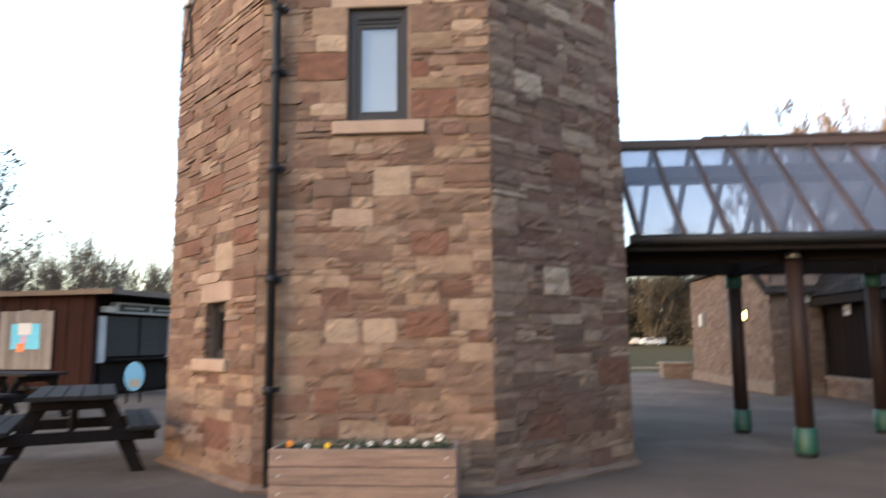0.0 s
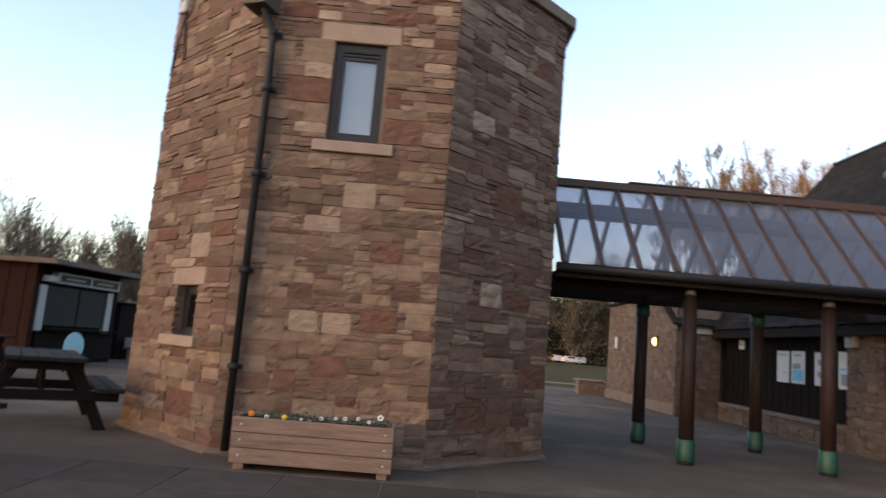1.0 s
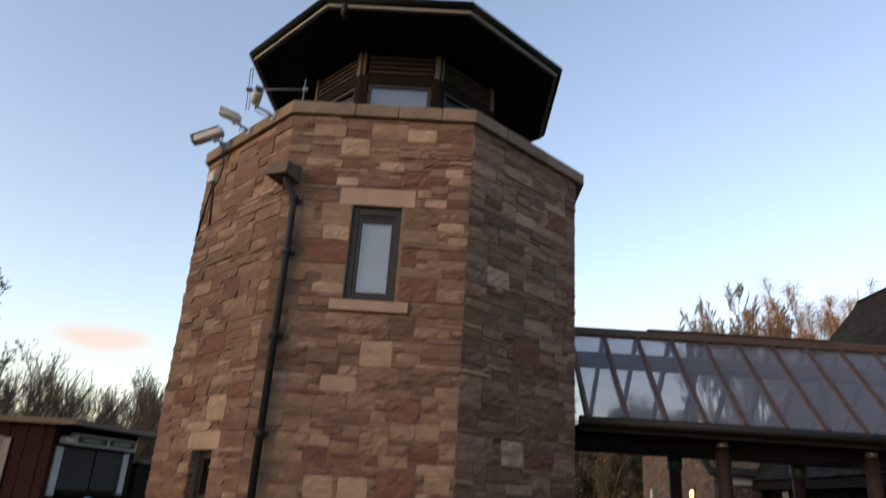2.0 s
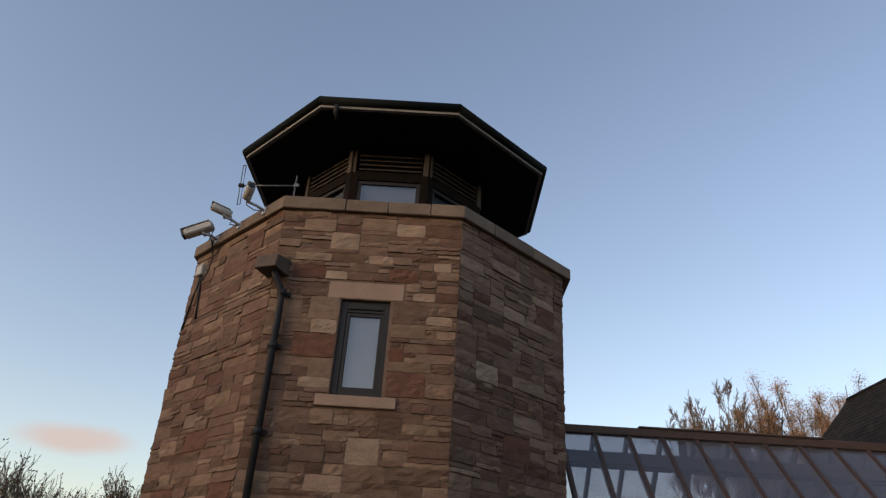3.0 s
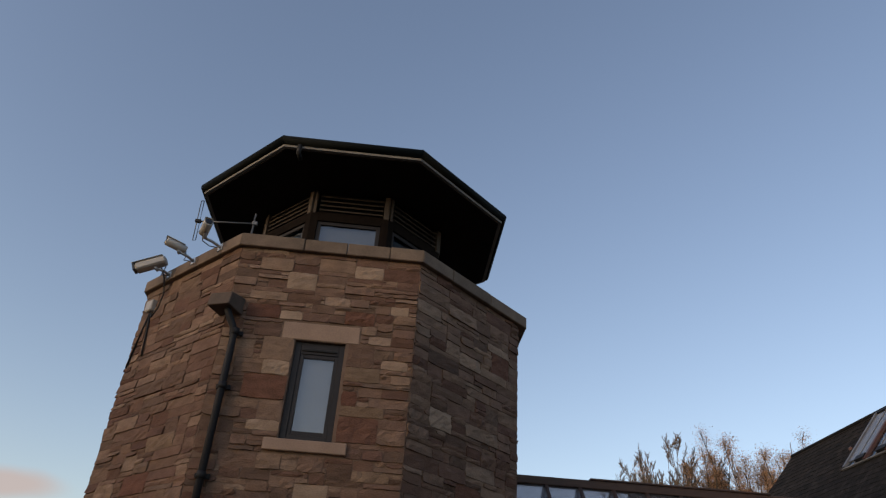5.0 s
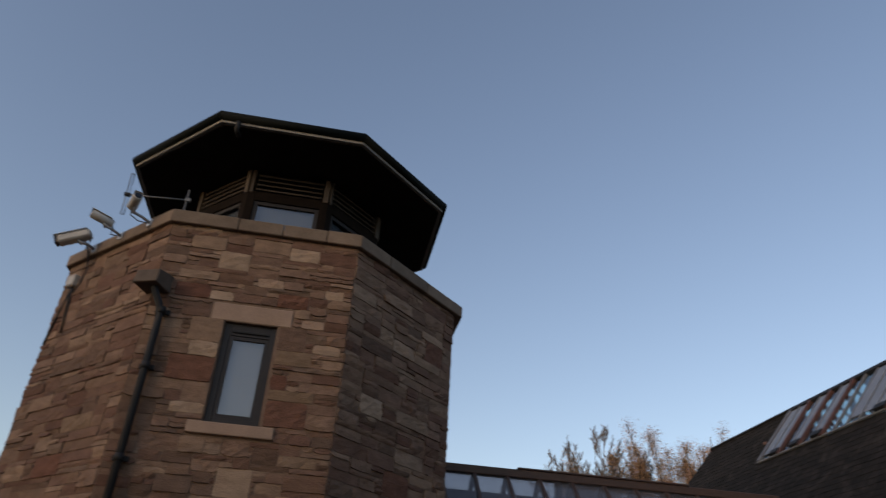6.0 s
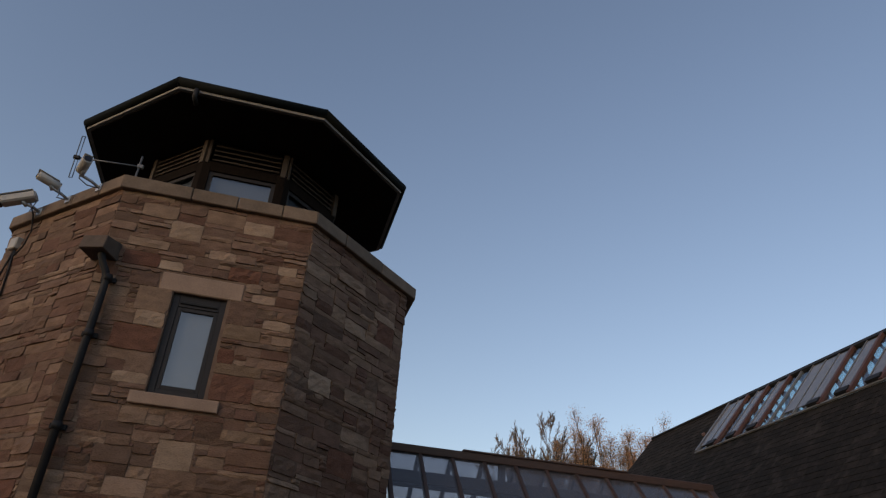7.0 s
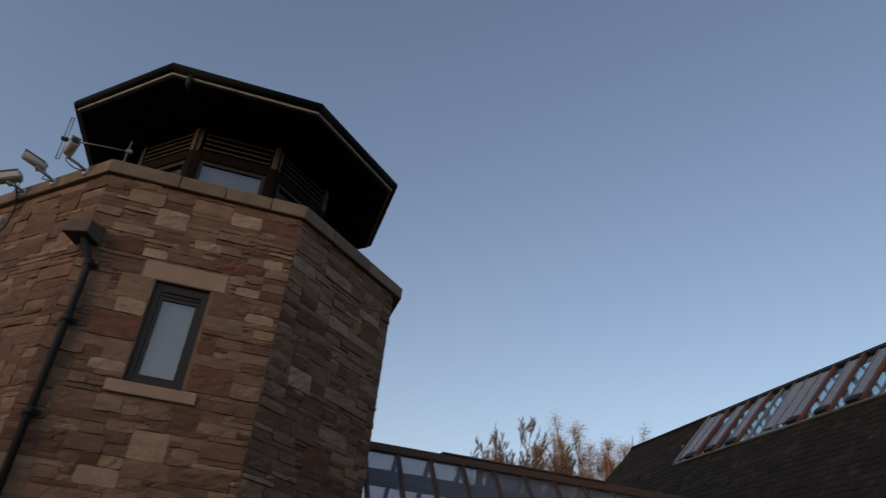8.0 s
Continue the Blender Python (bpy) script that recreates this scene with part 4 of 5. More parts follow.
def roof_box(s0, s1, y0, y1, l0, l1, far=False):
    b = bmesh.new()
    v = []
    for l in (l0, l1):
        for s_, y_ in ((s0, y0), (s1, y0), (s1, y1), (s0, y1)):
            p = on_roof(s_, y_, l)
            if far:
                p.x = 2 * RIDX - p.x
            v.append(b.verts.new(p))
    for q in ((0, 3, 2, 1), (4, 5, 6, 7), (0, 1, 5, 4), (1, 2, 6, 5), (2, 3, 7, 6), (3, 0, 4, 7)):
        b.faces.new([v[k] for k in q])
    bmesh.ops.recalc_face_normals(b, faces=b.faces[:])
    return b


for far in (False, True):
    light = thing("rooflight_strip", "long patent-glazed rooflight strip with red-brown bars along the barn ridge", "rooflight", "rooflights of the barn")
    part("sill_flashing", roof_box(K0 - 0.06, K0, KY0, KY1 + 0.05, 0.03, 0.065, far), M_LEAD, light, "pale lead flashing")
    part("head_rail", roof_box(K1 - 0.05, K1 + 0.03, KY0, KY1, 0.02, 0.10, far), M_BLACK, light)
    part("end_rail", roof_box(K0, K1, KY1 - 0.05, KY1 + 0.03, 0.02, 0.10, far), M_GREYBAR, light)
    n = int((KY1 - KY0) / 0.42)
    for i in range(n + 1):
        y = KY1 - 0.03 - i * 0.42
        if i % 9 in (2, 4, 6):
            part("bar", roof_box(K0 - 0.02, K1, y - 0.045, y + 0.045, 0.02, 0.10, far), M_RUST, light)
        elif i:
            part("bar", roof_box(K0, K1, y - 0.018, y + 0.018, 0.02, 0.08, far), M_GREYBAR, light)
        if i < n:
            p = part("pane", roof_box(K0, K1 - 0.05, y - 0.40, y - 0.02, 0.035, 0.043, far), M_SKYGLASS, light)
            p.visible_shadow = False
        if i % 9 in (1, 3, 5) and not far:
            part("vent", roof_box(K0 + 0.02, K0 + 0.16, y - 0.40, y - 0.04, 0.045, 0.13), M_BLACK, light, "dark vent hood")
        # opening sashes; their opaque grey also paints the reflections on the panes
        if i % 9 in (0, 1, 3, 5, 8) and not far:
            part("vent_pane", roof_box(K0 + 0.17, K1 - 0.1, y - 0.38, y - 0.04, 0.05, 0.07), bpy.data.materials.get("grey_reflecting_sash") or mat("grey_reflecting_sash", (0.14, 0.15, 0.17), 0.25, var=0.1, bump=0), light, "grey opening sash, its grey also standing in for reflections")
# roof trusses seen through the glazing
M_TRUSS = mat("brown_truss", (0.10, 0.05, 0.035), 0.6, var=0.2)
for i in range(12):
    y = KY1 + 0.4 - i * 1.26
    tr = thing("roof_truss", "brown timber roof truss inside the barn", "truss", "trusses of the barn", at=pose(RIDX, y, 5.6))
    zt = RIDZ - 5.6
    part("tie", box(-1.55, 1.55, -0.05, 0.05, 0.0, 0.16), M_TRUSS, tr)
    part("post", box(-0.06, 0.06, -0.05, 0.05, 0.16, zt - 0.35), M_TRUSS, tr)
    for s_ in (-1, 1):
        part("strut", tube([(0, 0, 0.3), (s_ * 0.85, 0, 1.55)], 0.05, 6), M_TRUSS, tr)
# walls
M_DARKSTONE = M_STONE_I
part("end_wall", prism([(9.22, 12.7), (18.35, 12.7), (18.35, 13.0), (9.22, 13.0)], 0, 2.3), M_MORTAR, barn)
bm = bmesh.new()
v = [bm.verts.new(p) for p in ((9.3, 13.0, 2.3), (18.25, 13.0, 2.3), (RIDX, 13.0, RIDZ - 0.2), (9.3, 12.7, 2.3), (18.25, 12.7, 2.3), (RIDX, 12.7, RIDZ - 0.2))]
for q in ((0, 2, 1), (3, 4, 5), (0, 1, 4, 3), (1, 2, 5, 4), (2, 0, 3, 5)):
    bm.faces.new([v[k] for k in q])
part("gable", bm, M_MORTAR, barn)
part("rear_wall", box(18.35, 18.6, Y_NEAR, 13.0, 0, 2.5, None, 0), M_MORTAR, barn)
part("side_wall", box(9.45, 9.70, 5.42, 12.7, 0, 2.55, None, 0), M_DARK, barn)
part("side_wall", box(9.25, 9.70, Y_NEAR, 2.35, 0, 2.5, None, 0), M_MORTAR, barn)
part("floor_slab", box(9.7, 18.35, Y_NEAR, 12.7, -0.02, 0.02, None, 0), M_DARK, barn)
part("cross_wall", box(9.7, 18.35, Y_NEAR, Y_NEAR + 0.3, 0, 2.5, None, 0), M_MORTAR, barn)
part("fascia", box(8.95, 9.02, Y_NEAR, 13.0, 2.16, 2.36), M_SOFFIT, barn, "dark eaves fascia")
part("soffit", box(9.02, 9.70, Y_NEAR, 13.0, 2.30, 2.33, None, 0), M_SOFFIT, barn)


def stone_wall(name, o, du, width, height, seed, holes=(), parent=None, label="", mats=None):
    """A facing of rubble blocks on a wall plane: o lower left from outside."""
    du = Vector(du).normalized()
    nrm = du.cross(Vector((0, 0, 1)))
    rg = random.Random(seed)
    b = bmesh.new()
    nrep = max(1, round(width / 2.3))
    w = width / nrep
    for i in range(nrep):
        for u0, u1, z0, z1, _ in lay(w, height, [(h[0] - i * w, h[1] - i * w, h[2], h[3], "hole") for h in holes if h[1] > i * w and h[0] < (i + 1) * w], seed + i):
            stone_mesh(b, Vector(o) + du * (i * w), du, nrm, u0, u1, z0, z1, rg)
    ob_ = part(name, b, mats or M_GREYSTONE, parent, label)
    ob_["kind"] = "stuff"
    return ob_


part("pier", box(9.25, 9.70, 4.36, 5.42, 0, 2.3, None, 0), M_DULLMORTAR, barn)
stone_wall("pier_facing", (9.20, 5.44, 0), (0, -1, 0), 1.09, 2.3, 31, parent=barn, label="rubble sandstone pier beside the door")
part("plinth", box(9.20, 9.45, 5.42, 11.0, 0, 0.40, None, 0), M_DULLMORTAR, barn)
stone_wall("plinth_facing", (9.15, 11.0, 0), (0, -1, 0), 5.56, 0.40, 33, parent=barn, label="low rubble plinth")
part("plinth_cap", box(9.10, 9.45, 5.44, 11.0, 0.40, 0.485, None, 0.01), M_DULLMORTAR, barn, "pale stone capping")
for i in range(37):
    y = 5.44 + i * 0.15
    part("cladding_board", box(9.30 + (i % 2) * 0.012, 9.45, y + 0.002, y + 0.148, 0.487, 2.3, None, 0.004), M_BOARD, barn)

# notices on the cladding
M_PAPER = mat("white_paper", (0.46, 0.47, 0.47), 0.6, var=0.1, scale=6, bump=0)
M_INK = mat("grey_print", (0.18, 0.20, 0.22), 0.7, bump=0)
M_BLUEINK = mat("blue_print", (0.10, 0.36, 0.55), 0.6, bump=0)


def notice(y0, y1, z0, z1, marks):
    nt = thing("notice", "white printed notice on the dark cladding", "notice", "notices on the barn wall", at=pose(9.286, (y0 + y1) / 2, (z0 + z1) / 2))
    h, k = (y1 - y0) / 2, (z1 - z0) / 2
    part("sheet", box(-0.003, 0.012, -h, h, -k, k, None, 0.001), M_PAPER, nt)
    for a, b, c, d, blue in marks:
        part("print", box(-0.006, -0.003, -h + 2 * h * a, -h + 2 * h * b, -k + 2 * k * c, -k + 2 * k * d, None, 0), M_BLUEINK if blue else M_INK, nt)


notice(7.72, 8.24, 1.18, 1.88, [(0.15, 0.85, 0.86, 0.90, 0), (0.15, 0.5, 0.3, 0.33, 0)])
notice(7.08, 7.62, 1.18, 1.88, [(0.1, 0.9, 0.08, 0.42, 1), (0.3, 0.9, 0.45, 0.62, 0), (0.2, 0.8, 0.85, 0.9, 0)])
notice(6.22, 6.70, 1.18, 1.86, [(0.25, 0.75, 0.62, 0.78, 0), (0.25, 0.75, 0.25, 0.42, 0)])
notice(5.40, 5.86, 1.16, 1.88, [(0.2, 0.8, 0.1, 0.4, 0), (0.3, 0.9, 0.5, 0.56, 1)])
notice(9.9, 10.2, 1.9, 2.14, [(0.1, 0.9, 0.4, 0.6, 0)])
al = thing("alarm_box", "grey alarm box on the stone pier", "alarm box", at=pose(9.16, 5.2, 1.95))
part("case", box(-0.09, 0.03, -0.14, 0.14, 0, 0.26, None, 0.015), M_CCTV, al)
part("cover", box(-0.10, -0.09, -0.11, 0.11, 0.03, 0.23, None, 0.003), M_GREYBAR, al)

# door
door = thing("door_1", "dark brown double door with steel pull handles, shut", "door", kind="structure", at=pose(9.33, 3.36, 0))
for s_ in (-1, 1):
    leaf = part("door_leaf", box(-0.03, 0.03, 0.003 if s_ > 0 else -0.93, 0.93 if s_ > 0 else -0.003, 0.02, 2.12), M_BOARD, door)
    part("handle", tube([(-0.03, s_ * 0.09, 1.02), (-0.09, s_ * 0.09, 1.04), (-0.10, s_ * 0.10, 1.2), (-0.09, s_ * 0.09, 1.38), (-0.03, s_ * 0.09, 1.40)], 0.016, 8), M_STEEL, leaf, "bright steel pull handle")
    for z in (0.3, 1.1, 1.85):
        part("hinge", tube([(-0.035, s_ * 0.935, z), (-0.035, s_ * 0.935, z + 0.1)], 0.012, 8), M_STEEL, leaf)
part("door_frame", box(-0.06, 0.08, 0.935, 1.0, 0, 2.3), M_BOARD, door)
part("door_frame", box(-0.06, 0.08, -1.0, -0.935, 0, 2.3), M_BOARD, door)
part("door_head", box(-0.06, 0.08, -0.935, 0.935, 2.125, 2.3), M_BOARD, door)
sg = thing("door_sign", "small red and white sign fixed to the door", "sign", at=pose(9.297, 4.02, 1.30))
part("plate", box(-0.004, 0.003, -0.11, 0.11, -0.055, 0.055, None, 0.002), mat("red_sign", (0.45, 0.06, 0.07), 0.5, bump=0), sg)
part("panel", box(-0.006, -0.004, 0.02, 0.10, -0.04, 0.04, None, 0), M_PAPER, sg)
for z in (-0.02, 0.015):
    part("print", box(-0.006, -0.004, -0.095, 0.005, z, z + 0.015, None, 0), M_PAPER, sg)

# ---- stone outbuilding with the lamp ----
outb = thing("outbuilding", "low rubble stone outbuilding with a slate roof", "building")
OX, OY0, OY1 = 8.0, 11.15, 18.0
part("core", prism([(OX + 0.05, OY0 + 0.05), (9.2, OY0 + 0.05), (12.5, OY0 + 2.6), (12.5, OY1), (OX + 0.05, OY1)], 0, 3.35), M_DULLMORTAR, outb)
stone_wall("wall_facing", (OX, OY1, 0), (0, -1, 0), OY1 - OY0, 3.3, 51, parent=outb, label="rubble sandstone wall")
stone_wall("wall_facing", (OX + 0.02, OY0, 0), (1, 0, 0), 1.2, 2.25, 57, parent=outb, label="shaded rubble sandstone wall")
part("plinth", box(OX - 0.07, OX + 0.05, OY0 - 0.05, OY1, 0, 0.30, None, 0.02), M_DULLMORTAR, outb, "rough plinth course")
part("lintel_band", box(8.42, 9.28, OY0 - 0.06, OY0 + 0.1, 2.26, 2.46, None, 0.01), mat("pale_lintel", (0.42, 0.40, 0.37), 0.8, var=0.2, bump=0.1), outb, "pale lintel band")
part("roof", slab((OX - 0.2, OY0 - 0.25, 2.5), (9.3, OY0 - 0.25, 2.5), (9.3, OY0 + 1.2, 3.4), (OX - 0.2, OY0 + 1.2, 3.4), 0.06), M_SLATE, outb)
part("roof", slab((OX - 0.15, OY0 + 1.2, 3.4), (12.6, OY0 + 1.2, 3.4), (12.6, OY1, 3.4), (OX - 0.15, OY1, 3.4), 0.08), M_SLATE, outb)
M_GLOW = bpy.data.materials.new("lit_lamp_glass")
M_GLOW.use_nodes = True
M_GLOW.node_tree.nodes["Principled BSDF"].inputs["Emission Color"].default_value = (1.0, 0.50, 0.13, 1)
M_GLOW.node_tree.nodes["Principled BSDF"].inputs["Emission Strength"].default_value = 2.2
M_GLOW.node_tree.nodes["Principled BSDF"].inputs["Base Color"].default_value = (0.35, 0.28, 0.16, 1)
lamp = thing("wall_lamp", "lit warm bulkhead lamp on the stone wall", "lamp", at=pose(OX - 0.03, 12.75, 2.0))
part("backplate", box(-0.02, 0.03, -0.13, 0.13, -0.17, 0.17, None, 0.01), M_BLACK, lamp)
bm = bmesh.new()
bmesh.ops.create_uvsphere(bm, u_segments=16, v_segments=10, radius=1)
for v in bm.verts:
    v.co = Vector((-0.02 - 0.09 * max(0, -v.co.x), v.co.y * 0.09, v.co.z * 0.125))
part("diffuser", bm, M_GLOW, lamp, "glowing oval diffuser")
b2 = thing("wall_box", "small grey service box on the stone wall", "box", at=pose(OX - 0.03, 16.6, 1.75))
part("case", box(-0.1, 0.03, -0.16, 0.16, 0, 0.42, None, 0.01), M_GREYBAR, b2)
part("cover", box(-0.11, -0.10, -0.13, 0.13, 0.04, 0.38, None, 0.002), M_CCTV, b2)
lw = thing("low_wall", "low rubble garden wall at the path's end", "wall")
part("core", box(7.05, 7.95, 18.3, 19.0, 0, 0.5, None, 0.02), M_DULLMORTAR, lw)
stone_wall("facing", (7.0, 18.25, 0), (1, 0, 0), 0.98, 0.5, 77, parent=lw)
part("cap", box(6.98, 8.0, 18.2, 19.1, 0.5, 0.56, None, 0.01), M_COPING, lw)

# ---- kiosk ----
M_REDWOOD = mat("dark_red_cladding", (0.023, 0.0078, 0.0060), 0.85, spec=0.12, var=0.35, scale=4, bump=0.15, stretch=(3, 3, 0.4))
M_OFFWHITE = mat("dull_white_paint", (0.33, 0.33, 0.335), 0.6, var=0.2, scale=4)
M_SHUTTER = mat("grey_shutter", (0.022, 0.022, 0.024), 0.6, spec=0.25, var=0.2, bump=0.05)
KA = radians(-9.5)
kiosk = thing("kiosk", "dark red timber kiosk with closed grey shutters and a flat roof", "kiosk", at=Matrix.Translation((-9.095, 10.62, 0)) @ Matrix.Rotation(radians(90) + KA, 4, "Z") @ Matrix.Diagonal((1, 1, 0.945, 1)))
# own axes: x along the serving front, y away behind it; the side wall runs along y at x = 0
KL, KD, KH = 3.75, 5.2, 2.78
part("body", box(0.03, KL, 0.05, KD, 0, KH, None, 0.01), M_BOARD, kiosk)
for i in range(21):
    y = 0.02 + i * 0.25
    part("cladding_board", box(-0.01 - (i % 2) * 0.015, 0.03, y + 0.003, y + 0.247, 0.05, KH, None, 0.004), M_REDWOOD, kiosk)
part("corner_board", box(-0.03, 0.14, -0.03, 0.05, 0, KH, None, 0.005), M_REDWOOD, kiosk)
part("roof", box(-0.25, KL + 0.50, -0.75, KD + 0.2, KH, KH + 0.07, None, 0.01), M_SOFFIT, kiosk)
part("roof_edge", box(-0.28, KL + 0.53, -0.79, -0.75, KH - 0.02, KH + 0.12, None, 0.006), M_BROWNWOOD, kiosk)
part("roof_edge", box(-0.29, -0.25, -0.75, KD + 0.2, KH - 0.02, KH + 0.12, None, 0.006), M_BROWNWOOD, kiosk)
for x0, x1 in ((0.50, 1.80), (1.86, 3.10)):
    for i in range(15):
        z = 1.08 + i * 0.075
        part("shutter_slat", box(x0, x1, -0.015, 0.05, z, z + 0.068, None, 0.012), M_SHUTTER, kiosk)
for x in (0.30, 3.22):
    part("trim_post", box(x - 0.13, x + 0.13, -0.06, 0.05, 0.92, 2.20, None, 0.006), M_OFFWHITE, kiosk, "white painted trim board")
part("counter", box(0.5, 3.6, -0.22, 0.05, 0.95, 1.0, None, 0.006), M_BOARD, kiosk)
part("lining", box(0.3, 3.7, -0.012, 0.05, 0.1, 0.94, None, 0.006), M_BOARD, kiosk)
ks = thing("fascia_sign", "pale sign box with dark lettering panels over the shutters", "sign", at=kiosk.matrix_world @ pose(1.95, -0.02, 2.30))
part("case", box(-1.35, 1.5, -0.16, 0.03, -0.02, 0.30, None, 0.01), mat("grey_white_sign", (0.30, 0.29, 0.29), 0.6, var=0.2), ks)
for a, b in ((-1.22, 0.05), (0.15, 1.38)):
    pn = part("panel", box(a, b, -0.17, -0.16, 0.04, 0.24, None, 0.002), M_SHUTTER, ks, "dark sign panel")
    part("print", box(a + 0.2, b - 0.25, -0.174, -0.17, 0.11, 0.17, None, 0), M_GREYBAR, pn)
part("floodlight", box(-1.75, -1.42, -0.20, 0.02, 0.05, 0.22, None, 0.02), M_CCTV, kiosk).matrix_basis = pose(2.0, 0, 2.25)
# painted pallet on the side wall
pal = thing("painted_panel", "weathered pallet board panel with a bright blue painted picture", "panel", at=kiosk.matrix_world @ pose(-0.04, 2.0, 0.75))
M_OLD = mat("grey_weathered_board", None, 0.85, var=0.3, scale=5, bump=0.2, stretch=(3, 3, 0.6), ramp_cols=[(0.12, 0.10, 0.09), (0.22, 0.19, 0.17)])
for i in range(7):
    part("board", box(-0.03, 0, -0.84 + i * 0.24, -0.61 + i * 0.24, 0, 1.62 + rng.uniform(-0.03, 0.03), None, 0.004), M_OLD, pal)
part("picture", box(-0.04, -0.03, -0.46, 0.44, 0.55, 1.25, None, 0.002), mat("sky_blue_paint", (0.05, 0.42, 0.58), 0.6, var=0.1, bump=0.02), pal, "bright blue painted field")
bm = bmesh.new()
add_box(bm, -0.046, -0.04, -0.2, 0.22, 0.95, 1.27, None, 0.002)
part("pale_shape", bm, M_PAPER, pal)
part("pink_shape", box(-0.046, -0.04, -0.06, 0.12, 0.72, 0.94, None, 0), mat("mauve_paint", (0.42, 0.28, 0.40), 0.6, bump=0), pal)
part("orange_shape", box(-0.046, -0.04, -0.02, 0.24, 0.48, 0.71, None, 0), mat("orange_paint", (0.62, 0.16, 0.05), 0.6, bump=0), pal)
# oval board in front
ov = thing("oval_board", "light blue oval standing board in front of the kiosk", "sign board", at=Matrix.Translation((-7.18, 9.2, 0)) @ Matrix.Rotation(radians(32), 4, "Z"))
bm = bmesh.new()
ring = [[bm.verts.new((math.cos(a) * 0.215, y, 0.61 + math.sin(a) * 0.335)) for a in [6.2832 * k / 36 for k in range(36)]] for y in (-0.02, 0.02)]
bm.faces.new(ring[0]); bm.faces.new(ring[1][::-1])
for k in range(36):
    bm.faces.new((ring[0][k], ring[1][k], ring[1][(k + 1) % 36], ring[0][(k + 1) % 36]))
bmesh.ops.recalc_face_normals(bm, faces=bm.faces[:])
part("board", bm, mat("pale_blue_paint", (0.22, 0.50, 0.64), 0.5, var=0.15, scale=3, bump=0.02), ov)
part("picture", box(-0.10, 0.13, -0.026, -0.02, 0.36, 0.54, None, 0.002), mat("buff_paint", (0.5, 0.40, 0.28), 0.6, var=0.2), ov, "buff painted patch")
for s_ in (-1, 1):
    part("leg", box(s_ * 0.14 - 0.025, s_ * 0.14 + 0.025, 0.021, 0.06, 0, 0.6), M_BOARD, ov)
# dark store beyond the kiosk, with a bench
st = thing("timber_store", "dark timber store beside the kiosk", "shed", at=kiosk.matrix_world @ pose(5.3, 0.9, 0))
part("body", box(0, 3.6, 0, 2.5, 0, 2.0, None, 0.01), M_BOARD, st)
part("roof", box(-0.15, 3.7, -0.2, 2.6, 2.0, 2.08, None, 0.01), M_BROWNWOOD, st)
for i in range(12):
    part("board", box(i * 0.3 + 0.005, i * 0.3 + 0.295, -0.025, 0, 0.05, 1.95, None, 0.004), M_BOARD, st)
bn = thing("bench", "grey weathered bench against the dark store", "bench", at=kiosk.matrix_world @ pose(6.1, 0.35, 0))
for i in range(3):
    part("seat_plank", box(-0.8, 0.8, -0.30 + i * 0.16, -0.16 + i * 0.16, 0.42, 0.47), M_OLD, bn)
for s_ in (-1, 1):
    part("leg", box(s_ * 0.65 - 0.05, s_ * 0.65 + 0.05, -0.28, 0.16, 0, 0.42), M_OLD, bn)
part("back", box(-0.8, 0.8, 0.19, 0.23, 0.40, 0.80), M_OLD, bn)

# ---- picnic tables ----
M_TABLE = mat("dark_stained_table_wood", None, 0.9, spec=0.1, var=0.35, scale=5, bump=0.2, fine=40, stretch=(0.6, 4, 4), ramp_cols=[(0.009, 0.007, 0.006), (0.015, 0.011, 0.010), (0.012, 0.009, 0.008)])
# top and seat planks, paler than the legs and bearers
M_TABTOP = mat("paler_table_planks", None, 0.85, spec=0.15, var=0.3, scale=5, bump=0.2, fine=40, stretch=(0.6, 4, 4), ramp_cols=[(0.015, 0.0125, 0.012), (0.023, 0.019, 0.018)])


